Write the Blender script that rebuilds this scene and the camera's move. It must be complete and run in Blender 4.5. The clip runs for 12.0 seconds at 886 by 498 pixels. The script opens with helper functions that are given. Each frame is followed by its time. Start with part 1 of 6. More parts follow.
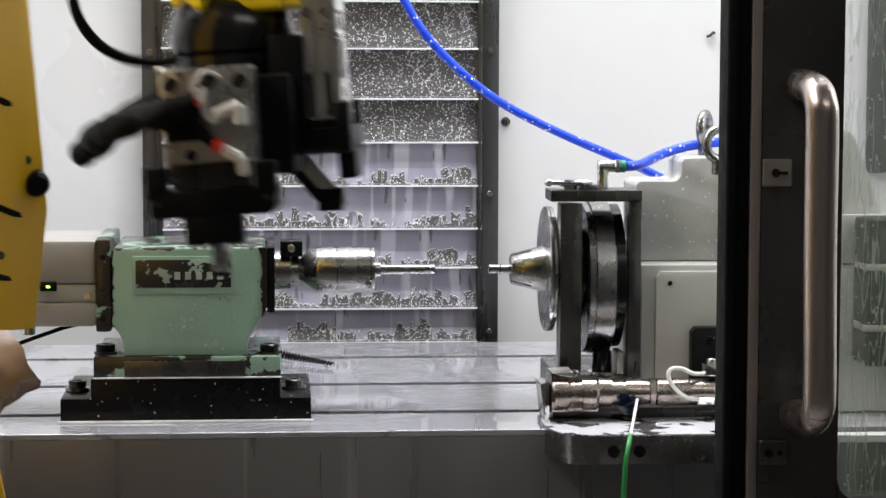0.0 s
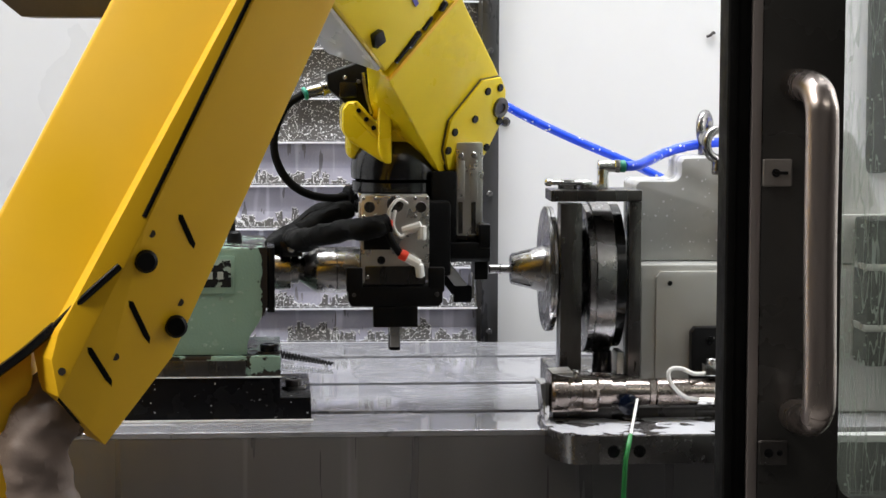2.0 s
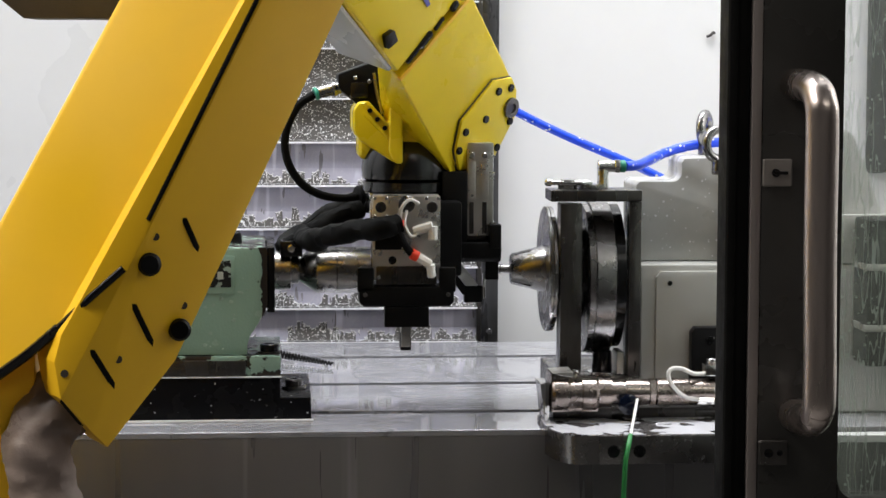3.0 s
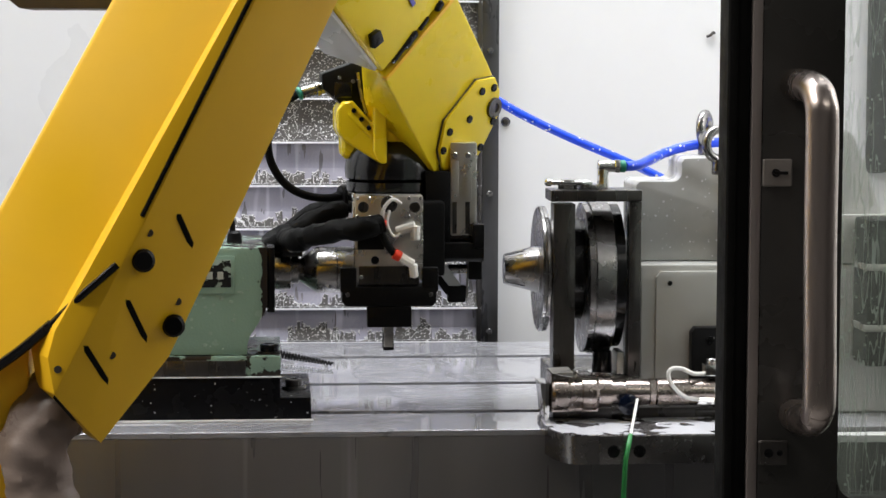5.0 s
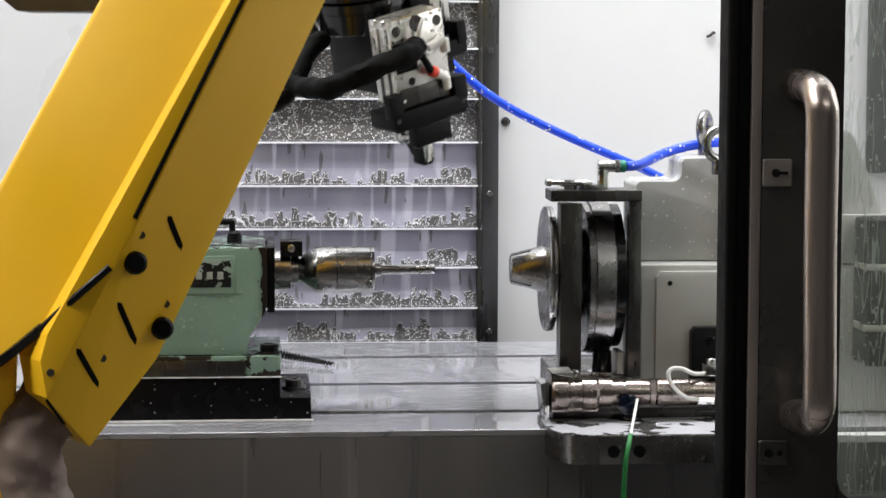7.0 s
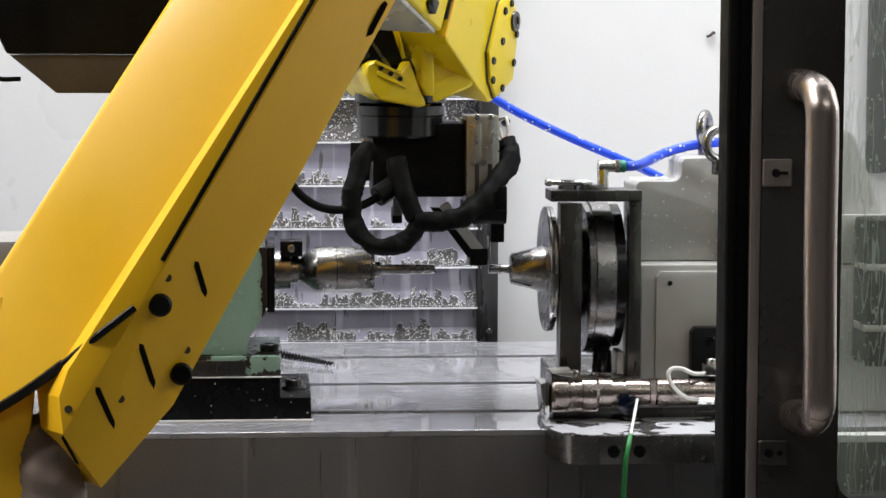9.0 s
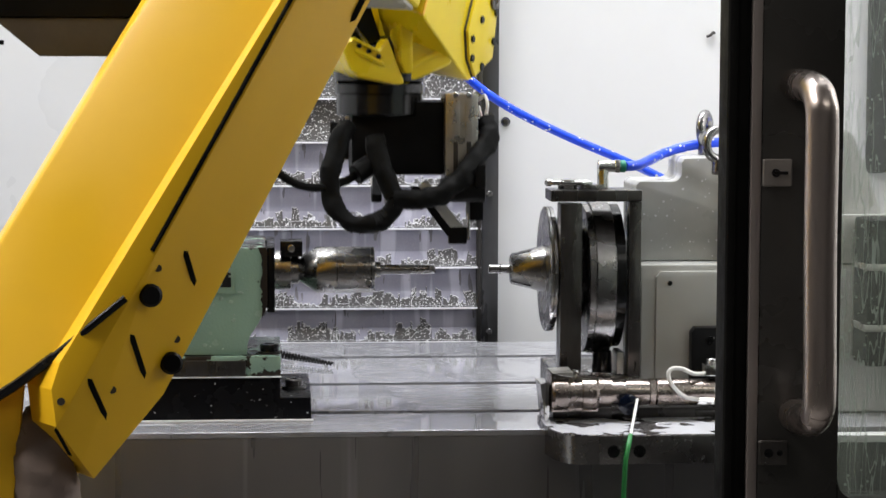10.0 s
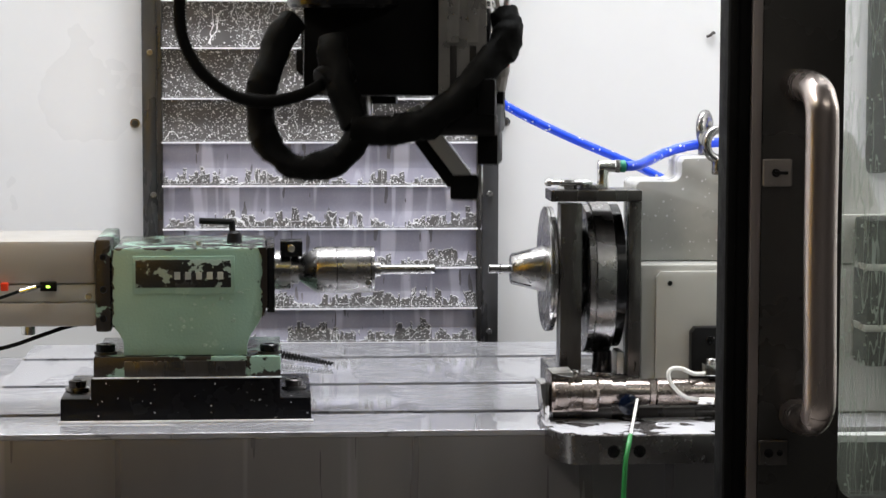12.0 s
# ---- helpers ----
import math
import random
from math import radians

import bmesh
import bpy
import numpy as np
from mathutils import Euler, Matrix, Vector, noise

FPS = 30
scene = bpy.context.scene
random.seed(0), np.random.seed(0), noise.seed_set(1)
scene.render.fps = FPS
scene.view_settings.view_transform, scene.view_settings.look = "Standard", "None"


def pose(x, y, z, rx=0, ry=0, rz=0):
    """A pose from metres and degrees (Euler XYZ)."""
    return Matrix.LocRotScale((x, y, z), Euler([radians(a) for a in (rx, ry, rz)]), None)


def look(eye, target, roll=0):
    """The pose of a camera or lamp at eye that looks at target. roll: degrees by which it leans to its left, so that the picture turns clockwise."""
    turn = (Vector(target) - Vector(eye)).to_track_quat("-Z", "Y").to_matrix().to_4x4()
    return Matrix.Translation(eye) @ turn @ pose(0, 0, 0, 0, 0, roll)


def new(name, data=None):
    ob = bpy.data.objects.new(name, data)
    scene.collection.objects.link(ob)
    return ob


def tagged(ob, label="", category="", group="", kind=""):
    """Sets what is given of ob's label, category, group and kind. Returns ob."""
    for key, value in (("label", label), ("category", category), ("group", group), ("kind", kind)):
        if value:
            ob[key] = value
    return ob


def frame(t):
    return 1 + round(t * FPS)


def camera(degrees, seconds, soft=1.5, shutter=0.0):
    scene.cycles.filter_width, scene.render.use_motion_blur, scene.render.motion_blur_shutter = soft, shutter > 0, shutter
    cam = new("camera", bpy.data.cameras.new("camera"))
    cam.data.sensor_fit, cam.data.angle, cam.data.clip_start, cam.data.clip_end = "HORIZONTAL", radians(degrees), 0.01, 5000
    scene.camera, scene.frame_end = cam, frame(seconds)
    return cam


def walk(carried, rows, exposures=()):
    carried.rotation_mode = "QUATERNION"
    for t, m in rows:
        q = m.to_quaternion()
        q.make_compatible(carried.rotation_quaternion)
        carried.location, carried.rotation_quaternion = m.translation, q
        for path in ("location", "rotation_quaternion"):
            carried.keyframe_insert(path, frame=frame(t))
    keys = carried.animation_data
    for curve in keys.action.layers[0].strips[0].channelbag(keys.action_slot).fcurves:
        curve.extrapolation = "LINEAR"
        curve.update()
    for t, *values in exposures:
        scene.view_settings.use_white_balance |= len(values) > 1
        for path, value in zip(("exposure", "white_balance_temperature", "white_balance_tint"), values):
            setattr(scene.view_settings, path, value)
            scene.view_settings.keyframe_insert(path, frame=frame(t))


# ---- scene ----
from mathutils.bvhtree import BVHTree

# World: table top at z = 0, x to the right along the spindle axis, y into the machine.
EYE, AIM = (-0.1534, -1.9845, 0.3240), (0.0001, 0.0016, 0.1447)
cam = camera(22.18, 12.0, soft=1.5, shutter=0.5)
walk(cam, [(0, look(EYE, AIM, 0.17)), (12, look(EYE, AIM, 0.17))], exposures=[(0, 0.0), (12, 0.0)])

AY, AZ = 0.02, 0.125  # spindle axis

# ---- light ----
world = bpy.data.worlds.new("world")
scene.world = world
world.use_nodes = True
bgn = world.node_tree.nodes["Background"]
bgn.inputs[0].default_value, bgn.inputs[1].default_value = (0.55, 0.57, 0.6, 1), 0.25


def area(name, where, target, sx, sy, watts, colour):
    d = bpy.data.lights.new(name, "AREA")
    d.shape, d.size, d.size_y, d.energy, d.color = "RECTANGLE", sx, sy, watts, colour
    o = new(name, d)
    o.matrix_basis = look(where, target)
    return o


area("machine_lamp", (0.05, 0.02, 1.80), (0.05, 0.06, 0), 1.5, 0.5, 58, (0.965, 0.98, 1.0))
area("hall_lamp", (-2.3, -0.75, 2.6), (-0.4, -0.55, 0.2), 1.6, 0.6, 132, (1.0, 0.95, 0.88))
area("hall_lamp", (1.6, -3.6, 2.75), (1.2, -2.0, 0), 2.4, 0.5, 20, (1.0, 0.95, 0.88))
area("side_lamp", (0.98, -0.30, 0.62), (-0.05, 0.0, 0.25), 0.12, 0.5, 2.6, (1.0, 0.99, 0.95))


# ---- materials ----
class Nodes:
    """A small writer for node materials."""

    def __init__(self, name):
        self.m = bpy.data.materials.new(name)
        self.m.use_nodes = True
        self.t = self.m.node_tree
        self.b = self.t.nodes["Principled BSDF"]
        tc = self.t.nodes.new("ShaderNodeTexCoord")
        self.obj = tc.outputs["Object"]

    def put(self, socket, value):
        if hasattr(value, "is_output"):
            self.t.links.new(value, socket)
        elif hasattr(value, "__len__"):
            socket.default_value = (*value, 1) if len(value) == 3 and len(socket.default_value) == 4 else value
        else:
            socket.default_value = value

    def node(self, kind, out=0, props=(), **ins):
        n = self.t.nodes.new(kind)
        for k, v in dict(props).items():
            setattr(n, k, v)
        for k, v in ins.items():
            key = int(k[1:]) if k[0] == "i" and k[1:].isdigit() else k
            self.put(n.inputs[key], v)
        return n.outputs[out]

    def coords(self, sx=1, sy=1, sz=1):
        return self.node("ShaderNodeMapping", Vector=self.obj, Scale=(sx, sy, sz))

    def noise(self, scale, detail=4, rough=0.55, vec=None, dist=0.0):
        return self.node("ShaderNodeTexNoise", Vector=vec or self.obj, Scale=scale, Detail=detail, Roughness=rough, Distortion=dist)

    def voro(self, scale, vec=None, feature="F1", rnd=1.0):
        return self.node("ShaderNodeTexVoronoi", props={"feature": feature}, Vector=vec or self.obj, Scale=scale, Randomness=rnd)

    def ramp(self, fac, *stops):
        n = self.t.nodes.new("ShaderNodeValToRGB")
        e = n.color_ramp.elements
        while len(e) < len(stops):
            e.new(0.5)
        for el, (p, c) in zip(e, stops):
            el.position = p
            el.color = (c, c, c, 1) if not hasattr(c, "__len__") else (*c, 1)
        self.put(n.inputs[0], fac)
        return n.outputs[0]

    def mix(self, fac, a, b):
        return self.node("ShaderNodeMix", out=2, props={"data_type": "RGBA"}, i0=fac, i6=a, i7=b)

    def math(self, op, a, b):
        return self.node("ShaderNodeMath", props={"operation": op}, i0=a, i1=b)

    def done(self, colour=None, rough=None, metal=None, bump=None, strength=0.2, dist=0.001, **extra):
        for k, v in (("Base Color", colour), ("Roughness", rough), ("Metallic", metal)):
            if v is not None:
                self.put(self.b.inputs[k], v)
        for k, v in extra.items():
            self.put(self.b.inputs[k.replace("_", " ")], v)
        if bump is not None:
            self.put(self.b.inputs["Normal"], self.node("ShaderNodeBump", Strength=strength, Distance=dist, Height=bump))
        return self.m


def plain(name, colour, rough=0.5, metal=0.0, grain=60.0, vary=0.15, bump=0.15, dist=0.0006, stretch=(1, 1, 1), **extra):
    """A surface with variation at two scales."""
    k = Nodes(name)
    v = k.coords(*stretch)
    fine, broad = k.noise(grain * 6, 5, vec=v), k.noise(grain * 0.4, 3, vec=v)
    dark = tuple(c * (1 - vary * 1.6) for c in colour)
    light = tuple(min(1, c * (1 + vary)) for c in colour)
    c = k.mix(k.ramp(broad, (0.3, 0.0), (0.7, 1.0)), dark, light)
    c = k.mix(k.ramp(fine, (0.35, 0.0), (0.75, 0.35)), c, dark)
    r = k.ramp(k.noise(grain, 4, vec=v), (0.3, max(0.02, rough - 0.1)), (0.7, min(1, rough + 0.12)))
    return k.done(c, r, metal, fine, bump, dist, **extra)


def chipped(name, paint, under, rough, cut=0.62, scale=28, rims=()):
    """Cast paint with worn and stained patches."""
    k = Nodes(name)
    n = k.noise(scale, 8, 0.62)
    chips = k.ramp(n, (cut, 0.0), (cut + 0.015, 1.0))
    axes = k.node("ShaderNodeSeparateXYZ", Vector=k.obj).node.outputs
    for axis, sign, at in rims:
        # paint knocked off along an edge
        past = k.math("MULTIPLY", k.math("SUBTRACT", axes[axis], at), sign)
        past = k.math("ADD", past, k.math("MULTIPLY", k.math("SUBTRACT", k.noise(70, 6, 0.65), 0.5), 0.016))
        chips = k.math("MAXIMUM", chips, k.math("GREATER_THAN", past, 0.0))
    tone = k.mix(k.ramp(k.noise(9, 3), (0.35, 0.0), (0.65, 1.0)), tuple(c * 0.8 for c in paint), paint)
    wet = k.ramp(k.noise(14, 5), (0.4, rough * 0.2), (0.65, rough * 1.1))
    return k.done(k.mix(chips, tone, under), wet, 0.0, k.math("SUBTRACT", k.noise(420, 3), chips), 0.35, 0.0008)


def wet_steel(name, colour, rough):
    """Ground steel with a film of coolant: pools, beads and dry edges."""
    k = Nodes(name)
    depth = k.noise(9, 5, 0.5, vec=k.coords(1, 0.35, 1))
    pools = k.ramp(depth, (0.5, 0.0), (0.53, 1.0))
    rims = k.math("MULTIPLY", k.math("LESS_THAN", k.math("ABSOLUTE", k.math("SUBTRACT", depth, 0.512), 0.0), 0.006), k.math("GREATER_THAN", k.noise(22, 3), 0.5))
    rims = k.math("MAXIMUM", rims, k.math("LESS_THAN", k.noise(34, 2, 0.5, vec=k.coords(1, 0.35, 1)), 0.255))
    brush = k.noise(600, 3, vec=k.coords(0.03, 1, 1))
    stain = k.ramp(k.noise(26, 6, 0.6), (0.35, 0.0), (0.75, 1.0))
    c = k.mix(stain, colour, tuple(x * 0.72 for x in colour))
    c = k.mix(pools, c, tuple(min(1, x * 1.12) for x in colour))
    c = k.mix(k.math("MULTIPLY", rims, 0.45), c, (0.12, 0.115, 0.12))
    r = k.mix(pools, k.ramp(brush, (0.3, rough), (0.7, rough + 0.15)), (0.05, 0.05, 0.05))
    return k.done(c, r, 0.6, k.math("ADD", k.math("MULTIPLY", brush, 0.15), pools), 0.12, 0.0006)


def splashed_steel(name, film_share):
    """Sheet steel plate with beads and runs of coolant and, on some plates, a milky film with a ragged lower edge."""
    k = Nodes(name)
    rnd = k.node("ShaderNodeObjectInfo", out="Random")
    shift = k.node("ShaderNodeCombineXYZ", i0=k.math("MULTIPLY", rnd, 7.0), i1=0.0, i2=0.0)
    v = k.node("ShaderNodeVectorMath", props={"operation": "ADD"}, i0=k.obj, i1=shift)
    z = k.node("ShaderNodeSeparateXYZ", Vector=k.obj).node.outputs[2]
    wob = k.node("ShaderNodeVectorMath", props={"operation": "SCALE"}, Vector=k.node("ShaderNodeTexNoise", out="Color", Vector=v, Scale=70.0, Detail=3.0), Scale=0.007)
    warped = k.node("ShaderNodeVectorMath", props={"operation": "ADD"}, i0=v, i1=wob)

    def beads(scale, most, vec):
        n = k.t.nodes.new("ShaderNodeTexVoronoi")
        k.put(n.inputs["Vector"], vec)
        n.inputs["Scale"].default_value = scale
        size = k.math("MULTIPLY", k.math("POWER", k.node("ShaderNodeSeparateColor", Color=n.outputs["Color"]), 2.0), most)
        return k.math("LESS_THAN", n.outputs["Distance"], size)

    patch = k.ramp(k.noise(24, 3, vec=v), (0.30, 0.0), (0.42, 1.0))
    drops = k.math("MAXIMUM", k.math("MULTIPLY", beads(560, 0.5, v), patch), k.math("MAXIMUM", beads(190, 0.24, warped), beads(380, 0.40, warped)))
    run_v = k.node("ShaderNodeMapping", Vector=warped, Scale=(1, 1, 0.16))
    run_n = k.noise(34, 1, 0.4, vec=run_v)
    runs = k.math("LESS_THAN", k.math("ABSOLUTE", k.math("SUBTRACT", run_n, 0.5), 0.0), 0.0035)
    runs = k.math("MULTIPLY", runs, k.math("GREATER_THAN", k.noise(13, 2, vec=v), 0.54 if not film_share else 0.5))
    net = k.math("LESS_THAN", k.voro(75, k.node("ShaderNodeMapping", Vector=warped, Scale=(1, 1, 0.7)), "DISTANCE_TO_EDGE"), 0.012)
    net = k.math("MULTIPLY", net, k.math("GREATER_THAN", k.noise(15, 2, vec=v), 0.42 if film_share else 0.58))
    white = k.math("MAXIMUM", k.math("MAXIMUM", drops, runs), net)
    # film: its lower edge is ragged, it hangs from the lip above
    cols = k.noise(85, 3, 0.6, vec=k.node("ShaderNodeMapping", Vector=v, Scale=(1, 1, 0.14)))
    cell = k.t.nodes.new("ShaderNodeTexVoronoi")
    k.put(cell.inputs["Vector"], k.node("ShaderNodeMapping", Vector=v, Scale=(1, 0, 0.06)))
    cell.inputs["Scale"].default_value = 150.0
    cols = k.math("ADD", k.math("MULTIPLY", cols, 0.6), k.math("MULTIPLY", k.node("ShaderNodeSeparateColor", Color=cell.outputs["Color"]), 0.38))
    broad = k.noise(9, 2, vec=k.node("ShaderNodeMapping", Vector=v, Scale=(1, 1, 0.3)))
    level = k.math("ADD", k.math("MULTIPLY", z, 14.0), k.math("ADD", k.math("MULTIPLY", k.math("SUBTRACT", cols, 0.49), 0.55), k.math("MULTIPLY", k.math("SUBTRACT", broad, 0.5), 0.9)))
    cut = 0.17 if film_share else 9.0
    film = k.math("GREATER_THAN", level, cut)
    rim = k.math("LESS_THAN", k.math("ABSOLUTE", k.math("SUBTRACT", level, cut), 0.0), 0.006)
    white = k.math("MULTIPLY", white, k.math("SUBTRACT", 1.0, k.math("MULTIPLY", film, 0.94)))
    white = k.math("MAXIMUM", white, rim)
    streak = k.noise(55, 2, 0.5, vec=k.node("ShaderNodeMapping", Vector=v, Scale=(1, 1, 0.05)))
    jets = k.math("MULTIPLY", k.ramp(streak, (0.54, 0.0), (0.60, 1.0)), k.ramp(k.math("MULTIPLY", z, 20.0), (0.1, 0.1), (0.9, 1.0)))
    cloud = k.ramp(k.noise(16, 3, vec=k.node("ShaderNodeMapping", Vector=v, Scale=(1, 1, 0.5))), (0.3, 0.0), (0.7, 1.0))
    drip = k.noise(120, 2, 0.5, vec=k.node("ShaderNodeMapping", Vector=v, Scale=(1, 1, 0.16)))
    drip = k.math("MULTIPLY", k.math("GREATER_THAN", drip, 0.66), k.math("LESS_THAN", level, cut + 0.75))
    milk = k.mix(jets, k.mix(cloud, (0.25, 0.245, 0.31), (0.38, 0.37, 0.45)), (0.66, 0.65, 0.74))
    brush = k.noise(50, 4, vec=k.node("ShaderNodeMapping", Vector=v, Scale=(1, 1, 0.12)))
    steel = k.mix(brush, (0.075, 0.073, 0.074), (0.15, 0.146, 0.148))
    # beads and runs drawn white: the light they reflect goes into the colour
    c = k.mix(white, k.mix(film, steel, k.mix(drip, milk, (0.16, 0.155, 0.17))), (0.72, 0.72, 0.74))
    dry = k.math("SUBTRACT", 1.0, k.math("MAXIMUM", film, white))
    return k.done(c, k.mix(dry, (0.3,) * 3, (0.4,) * 3), k.math("MULTIPLY", dry, 0.5), k.math("ADD", white, k.math("MULTIPLY", film, 0.3)), 0.3, 0.0008)


def turned_steel(name, colour, rough):
    """Lathe-turned steel: faint tool marks, dull stains and a few drops."""
    k = Nodes(name)
    marks = k.noise(900, 2, vec=k.coords(1, 0.02, 0.02))
    stain = k.ramp(k.noise(45, 5, 0.6), (0.4, 0.0), (0.7, 1.0))
    n = k.t.nodes.new("ShaderNodeTexVoronoi")
    k.put(n.inputs["Vector"], k.obj)
    n.inputs["Scale"].default_value = 260.0
    drops = k.math("LESS_THAN", n.outputs["Distance"], k.math("MULTIPLY", k.math("POWER", k.node("ShaderNodeSeparateColor", Color=n.outputs["Color"]), 4.0), 0.34))
    c = k.mix(stain, colour, tuple(x * 0.72 for x in colour))
    c = k.mix(k.math("MULTIPLY", drops, 0.6), c, (0.75, 0.75, 0.77))
    r = k.math("ADD", k.math("MULTIPLY", stain, 0.08), rough)
    return k.done(c, r, 1.0, k.math("ADD", k.math("MULTIPLY", marks, 0.06), drops), 0.12, 0.0006)


M = {}
M["wall"] = plain("white_enamel", (0.66, 0.66, 0.665), 0.35, 0, 6, 0.02, 0.03)
M["beaded"] = splashed_steel("beaded_steel", False)
M["filmed"] = splashed_steel("filmed_steel", True)
M["frame"] = plain("dull_steel_frame", (0.11, 0.11, 0.113), 0.33, 0.7, 30, 0.3, 0.1, stretch=(1, 1, 0.3))
M["table"] = wet_steel("wet_ground_steel", (0.54, 0.54, 0.575), 0.16)
# near black puts the shade inside the T-slots into the colour
M["slot"] = plain("shaded_slot_steel", (0.03, 0.03, 0.032), 0.6, 0.0)
M["green"] = chipped("green_cast_paint", (0.27, 0.41, 0.33), (0.03, 0.03, 0.028), 0.30, 0.70, 28, ((0, 1, -0.1600), (2, 1, 0.1500), (0, -1, -0.2865)))
M["green_edge"] = chipped("worn_green_paint", (0.25, 0.37, 0.30), (0.025, 0.02, 0.017), 0.3, 0.46)
M["black_iron"] = plain("black_oiled_iron", (0.007, 0.007, 0.008), 0.2, 0.0, 40, 0.4, 0.1, Specular_IOR_Level=0.3)
M["black"] = plain("black_anodised", (0.006, 0.006, 0.0065), 0.45, 0, 50, 0.3, 0.1, Specular_IOR_Level=0.14)
M["gloss_black"] = plain("glossy_black_enamel", (0.008, 0.008, 0.009), 0.16, 0, 30, 0.3, 0.04)
M["rubber"] = plain("black_rubber", (0.006, 0.006, 0.006), 0.62, 0, 60, 0.3, 0.3, Specular_IOR_Level=0.1)
M["door"] = plain("black_enamel", (0.030, 0.0285, 0.0265), 0.3, 0, 9, 0.2, 0.04)
M["door_strip"] = plain("grey_brown_strip", (0.24, 0.21, 0.20), 0.4, 0.3, 20, 0.1, 0.05, stretch=(1, 1, 0.1))
M["latch"] = plain("latch_steel", (0.26, 0.24, 0.225), 0.4, 0.6, 40, 0.15, 0.05)
M["steel"] = turned_steel("turned_steel", (0.33, 0.322, 0.317), 0.24)
# brown cast: warm reflections put into the nickel's own colour
M["nickel"] = turned_steel("warm_tinted_nickel_plate", (0.36, 0.305, 0.275), 0.22)
M["bright"] = plain("bright_steel", (0.75, 0.74, 0.72), 0.14, 1.0, 60, 0.1, 0.06)
M["dark_steel"] = plain("dark_ground_steel", (0.10, 0.094, 0.09), 0.28, 0.85, 45, 0.3, 0.1, stretch=(1, 1, 0.25))
M["alu"] = plain("milled_aluminium", (0.66, 0.64, 0.60), 0.3, 0.9, 60, 0.12, 0.1)
M["motor"] = plain("grey_motor_enamel", (0.36, 0.34, 0.315), 0.4, 0.1, 10, 0.08, 0.05)
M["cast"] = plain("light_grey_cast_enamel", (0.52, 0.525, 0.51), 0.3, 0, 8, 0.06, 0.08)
# grey taken darker than the upper casting, dimness of front faces put into colour
M["cast_dim"] = plain("grey_cast_enamel", (0.41, 0.41, 0.385), 0.36, 0, 8, 0.06, 0.08)
M["yellow"] = plain("yellow_robot_paint", (0.90, 0.52, 0.012), 0.36, 0, 7, 0.05, 0.05)
M["lemon"] = plain("lemon_robot_paint", (0.82, 0.62, 0.012), 0.3, 0, 12, 0.05, 0.05)
M["white_plastic"] = plain("white_plastic", (0.78, 0.77, 0.74), 0.4)
M["red"] = plain("red_collar_plastic", (0.8, 0.05, 0.015), 0.35)
M["green_wire"] = plain("green_wire_sheath", (0.02, 0.22, 0.05), 0.4)
M["teal"] = plain("teal_collar_plastic", (0.02, 0.25, 0.17), 0.4)
M["blue_cap"] = plain("blue_black_connector", (0.002, 0.005, 0.016), 0.15)
M["sleeve"] = chipped("creased_brown_fabric", (0.25, 0.195, 0.17), (0.05, 0.042, 0.038), 0.9, 0.66, 14)
M["grey_box"] = plain("grey_motor_cover", (0.07, 0.06, 0.05), 0.5)
M["hall_floor"] = plain("hall_concrete", (0.16, 0.155, 0.15), 0.5, 0, 2, 0.2, 0.1)
M["hall_wall"] = plain("hall_wall_paint", (0.22, 0.22, 0.22), 0.7, 0, 1, 0.1, 0.05)
M["worn_print"] = plain("worn_light_lettering", (0.42, 0.45, 0.42), 0.5)
M["flake"] = plain("lifted_pale_green_paint", (0.34, 0.47, 0.39), 0.18, 0, 120, 0.15, 0.2)
M["plate"] = chipped("worn_name_plate", (0.02, 0.02, 0.02), (0.30, 0.38, 0.33), 0.3, 0.53, 45)
M["violet"] = plain("blue_print", (0.12, 0.12, 0.5), 0.5)


def specked(name, colour, rough, share, spec=0.5):
    """A dark or coloured surface with small splashes of coolant on it."""
    k = Nodes(name)
    n = k.t.nodes.new("ShaderNodeTexVoronoi")
    k.put(n.inputs["Vector"], k.obj)
    n.inputs["Scale"].default_value = 290.0
    size = k.math("MULTIPLY", k.math("POWER", k.node("ShaderNodeSeparateColor", Color=n.outputs["Color"]), 5.0), share)
    spots = k.math("LESS_THAN", n.outputs["Distance"], size)
    tone = k.mix(k.noise(30, 4), tuple(c * 0.7 for c in colour), tuple(c * 1.2 for c in colour))
    return k.done(k.mix(spots, tone, (0.75, 0.75, 0.78)), k.ramp(k.noise(25, 4), (0.3, rough * 0.7), (0.7, rough * 1.5)), 0.0, k.math("ADD", spots, k.math("MULTIPLY", k.noise(300, 3), 0.2)), 0.2, 0.0008, Specular_IOR_Level=spec)


M["blue"] = specked("splashed_blue_hose", (0.015, 0.075, 0.85), 0.3, 0.5)
M["riser"] = specked("splashed_black_iron", (0.005, 0.005, 0.006), 0.22, 0.2, 0.12)
M["shoulder"] = specked("splashed_grey_enamel", (0.47, 0.47, 0.455), 0.3, 0.35)


def apron():
    k = Nodes("streaked_dark_steel")
    long = k.coords(1, 1, 0.03)
    streak = k.ramp(k.noise(30, 3, 0.6, vec=long), (0.60, 0.0), (0.72, 1.0))
    soft = k.ramp(k.noise(5, 3, vec=k.coords(1, 1, 0.15)), (0.35, 0.0), (0.65, 1.0))
    c = k.mix(soft, (0.13, 0.123, 0.123), (0.20, 0.19, 0.19))
    c = k.mix(k.math("MULTIPLY", streak, 0.45), c, (0.5, 0.5, 0.51))
    return k.done(c, k.ramp(k.noise(40, 4, vec=long), (0.3, 0.22), (0.7, 0.42)), 0.5, k.noise(500, 2), 0.04, 0.0005)


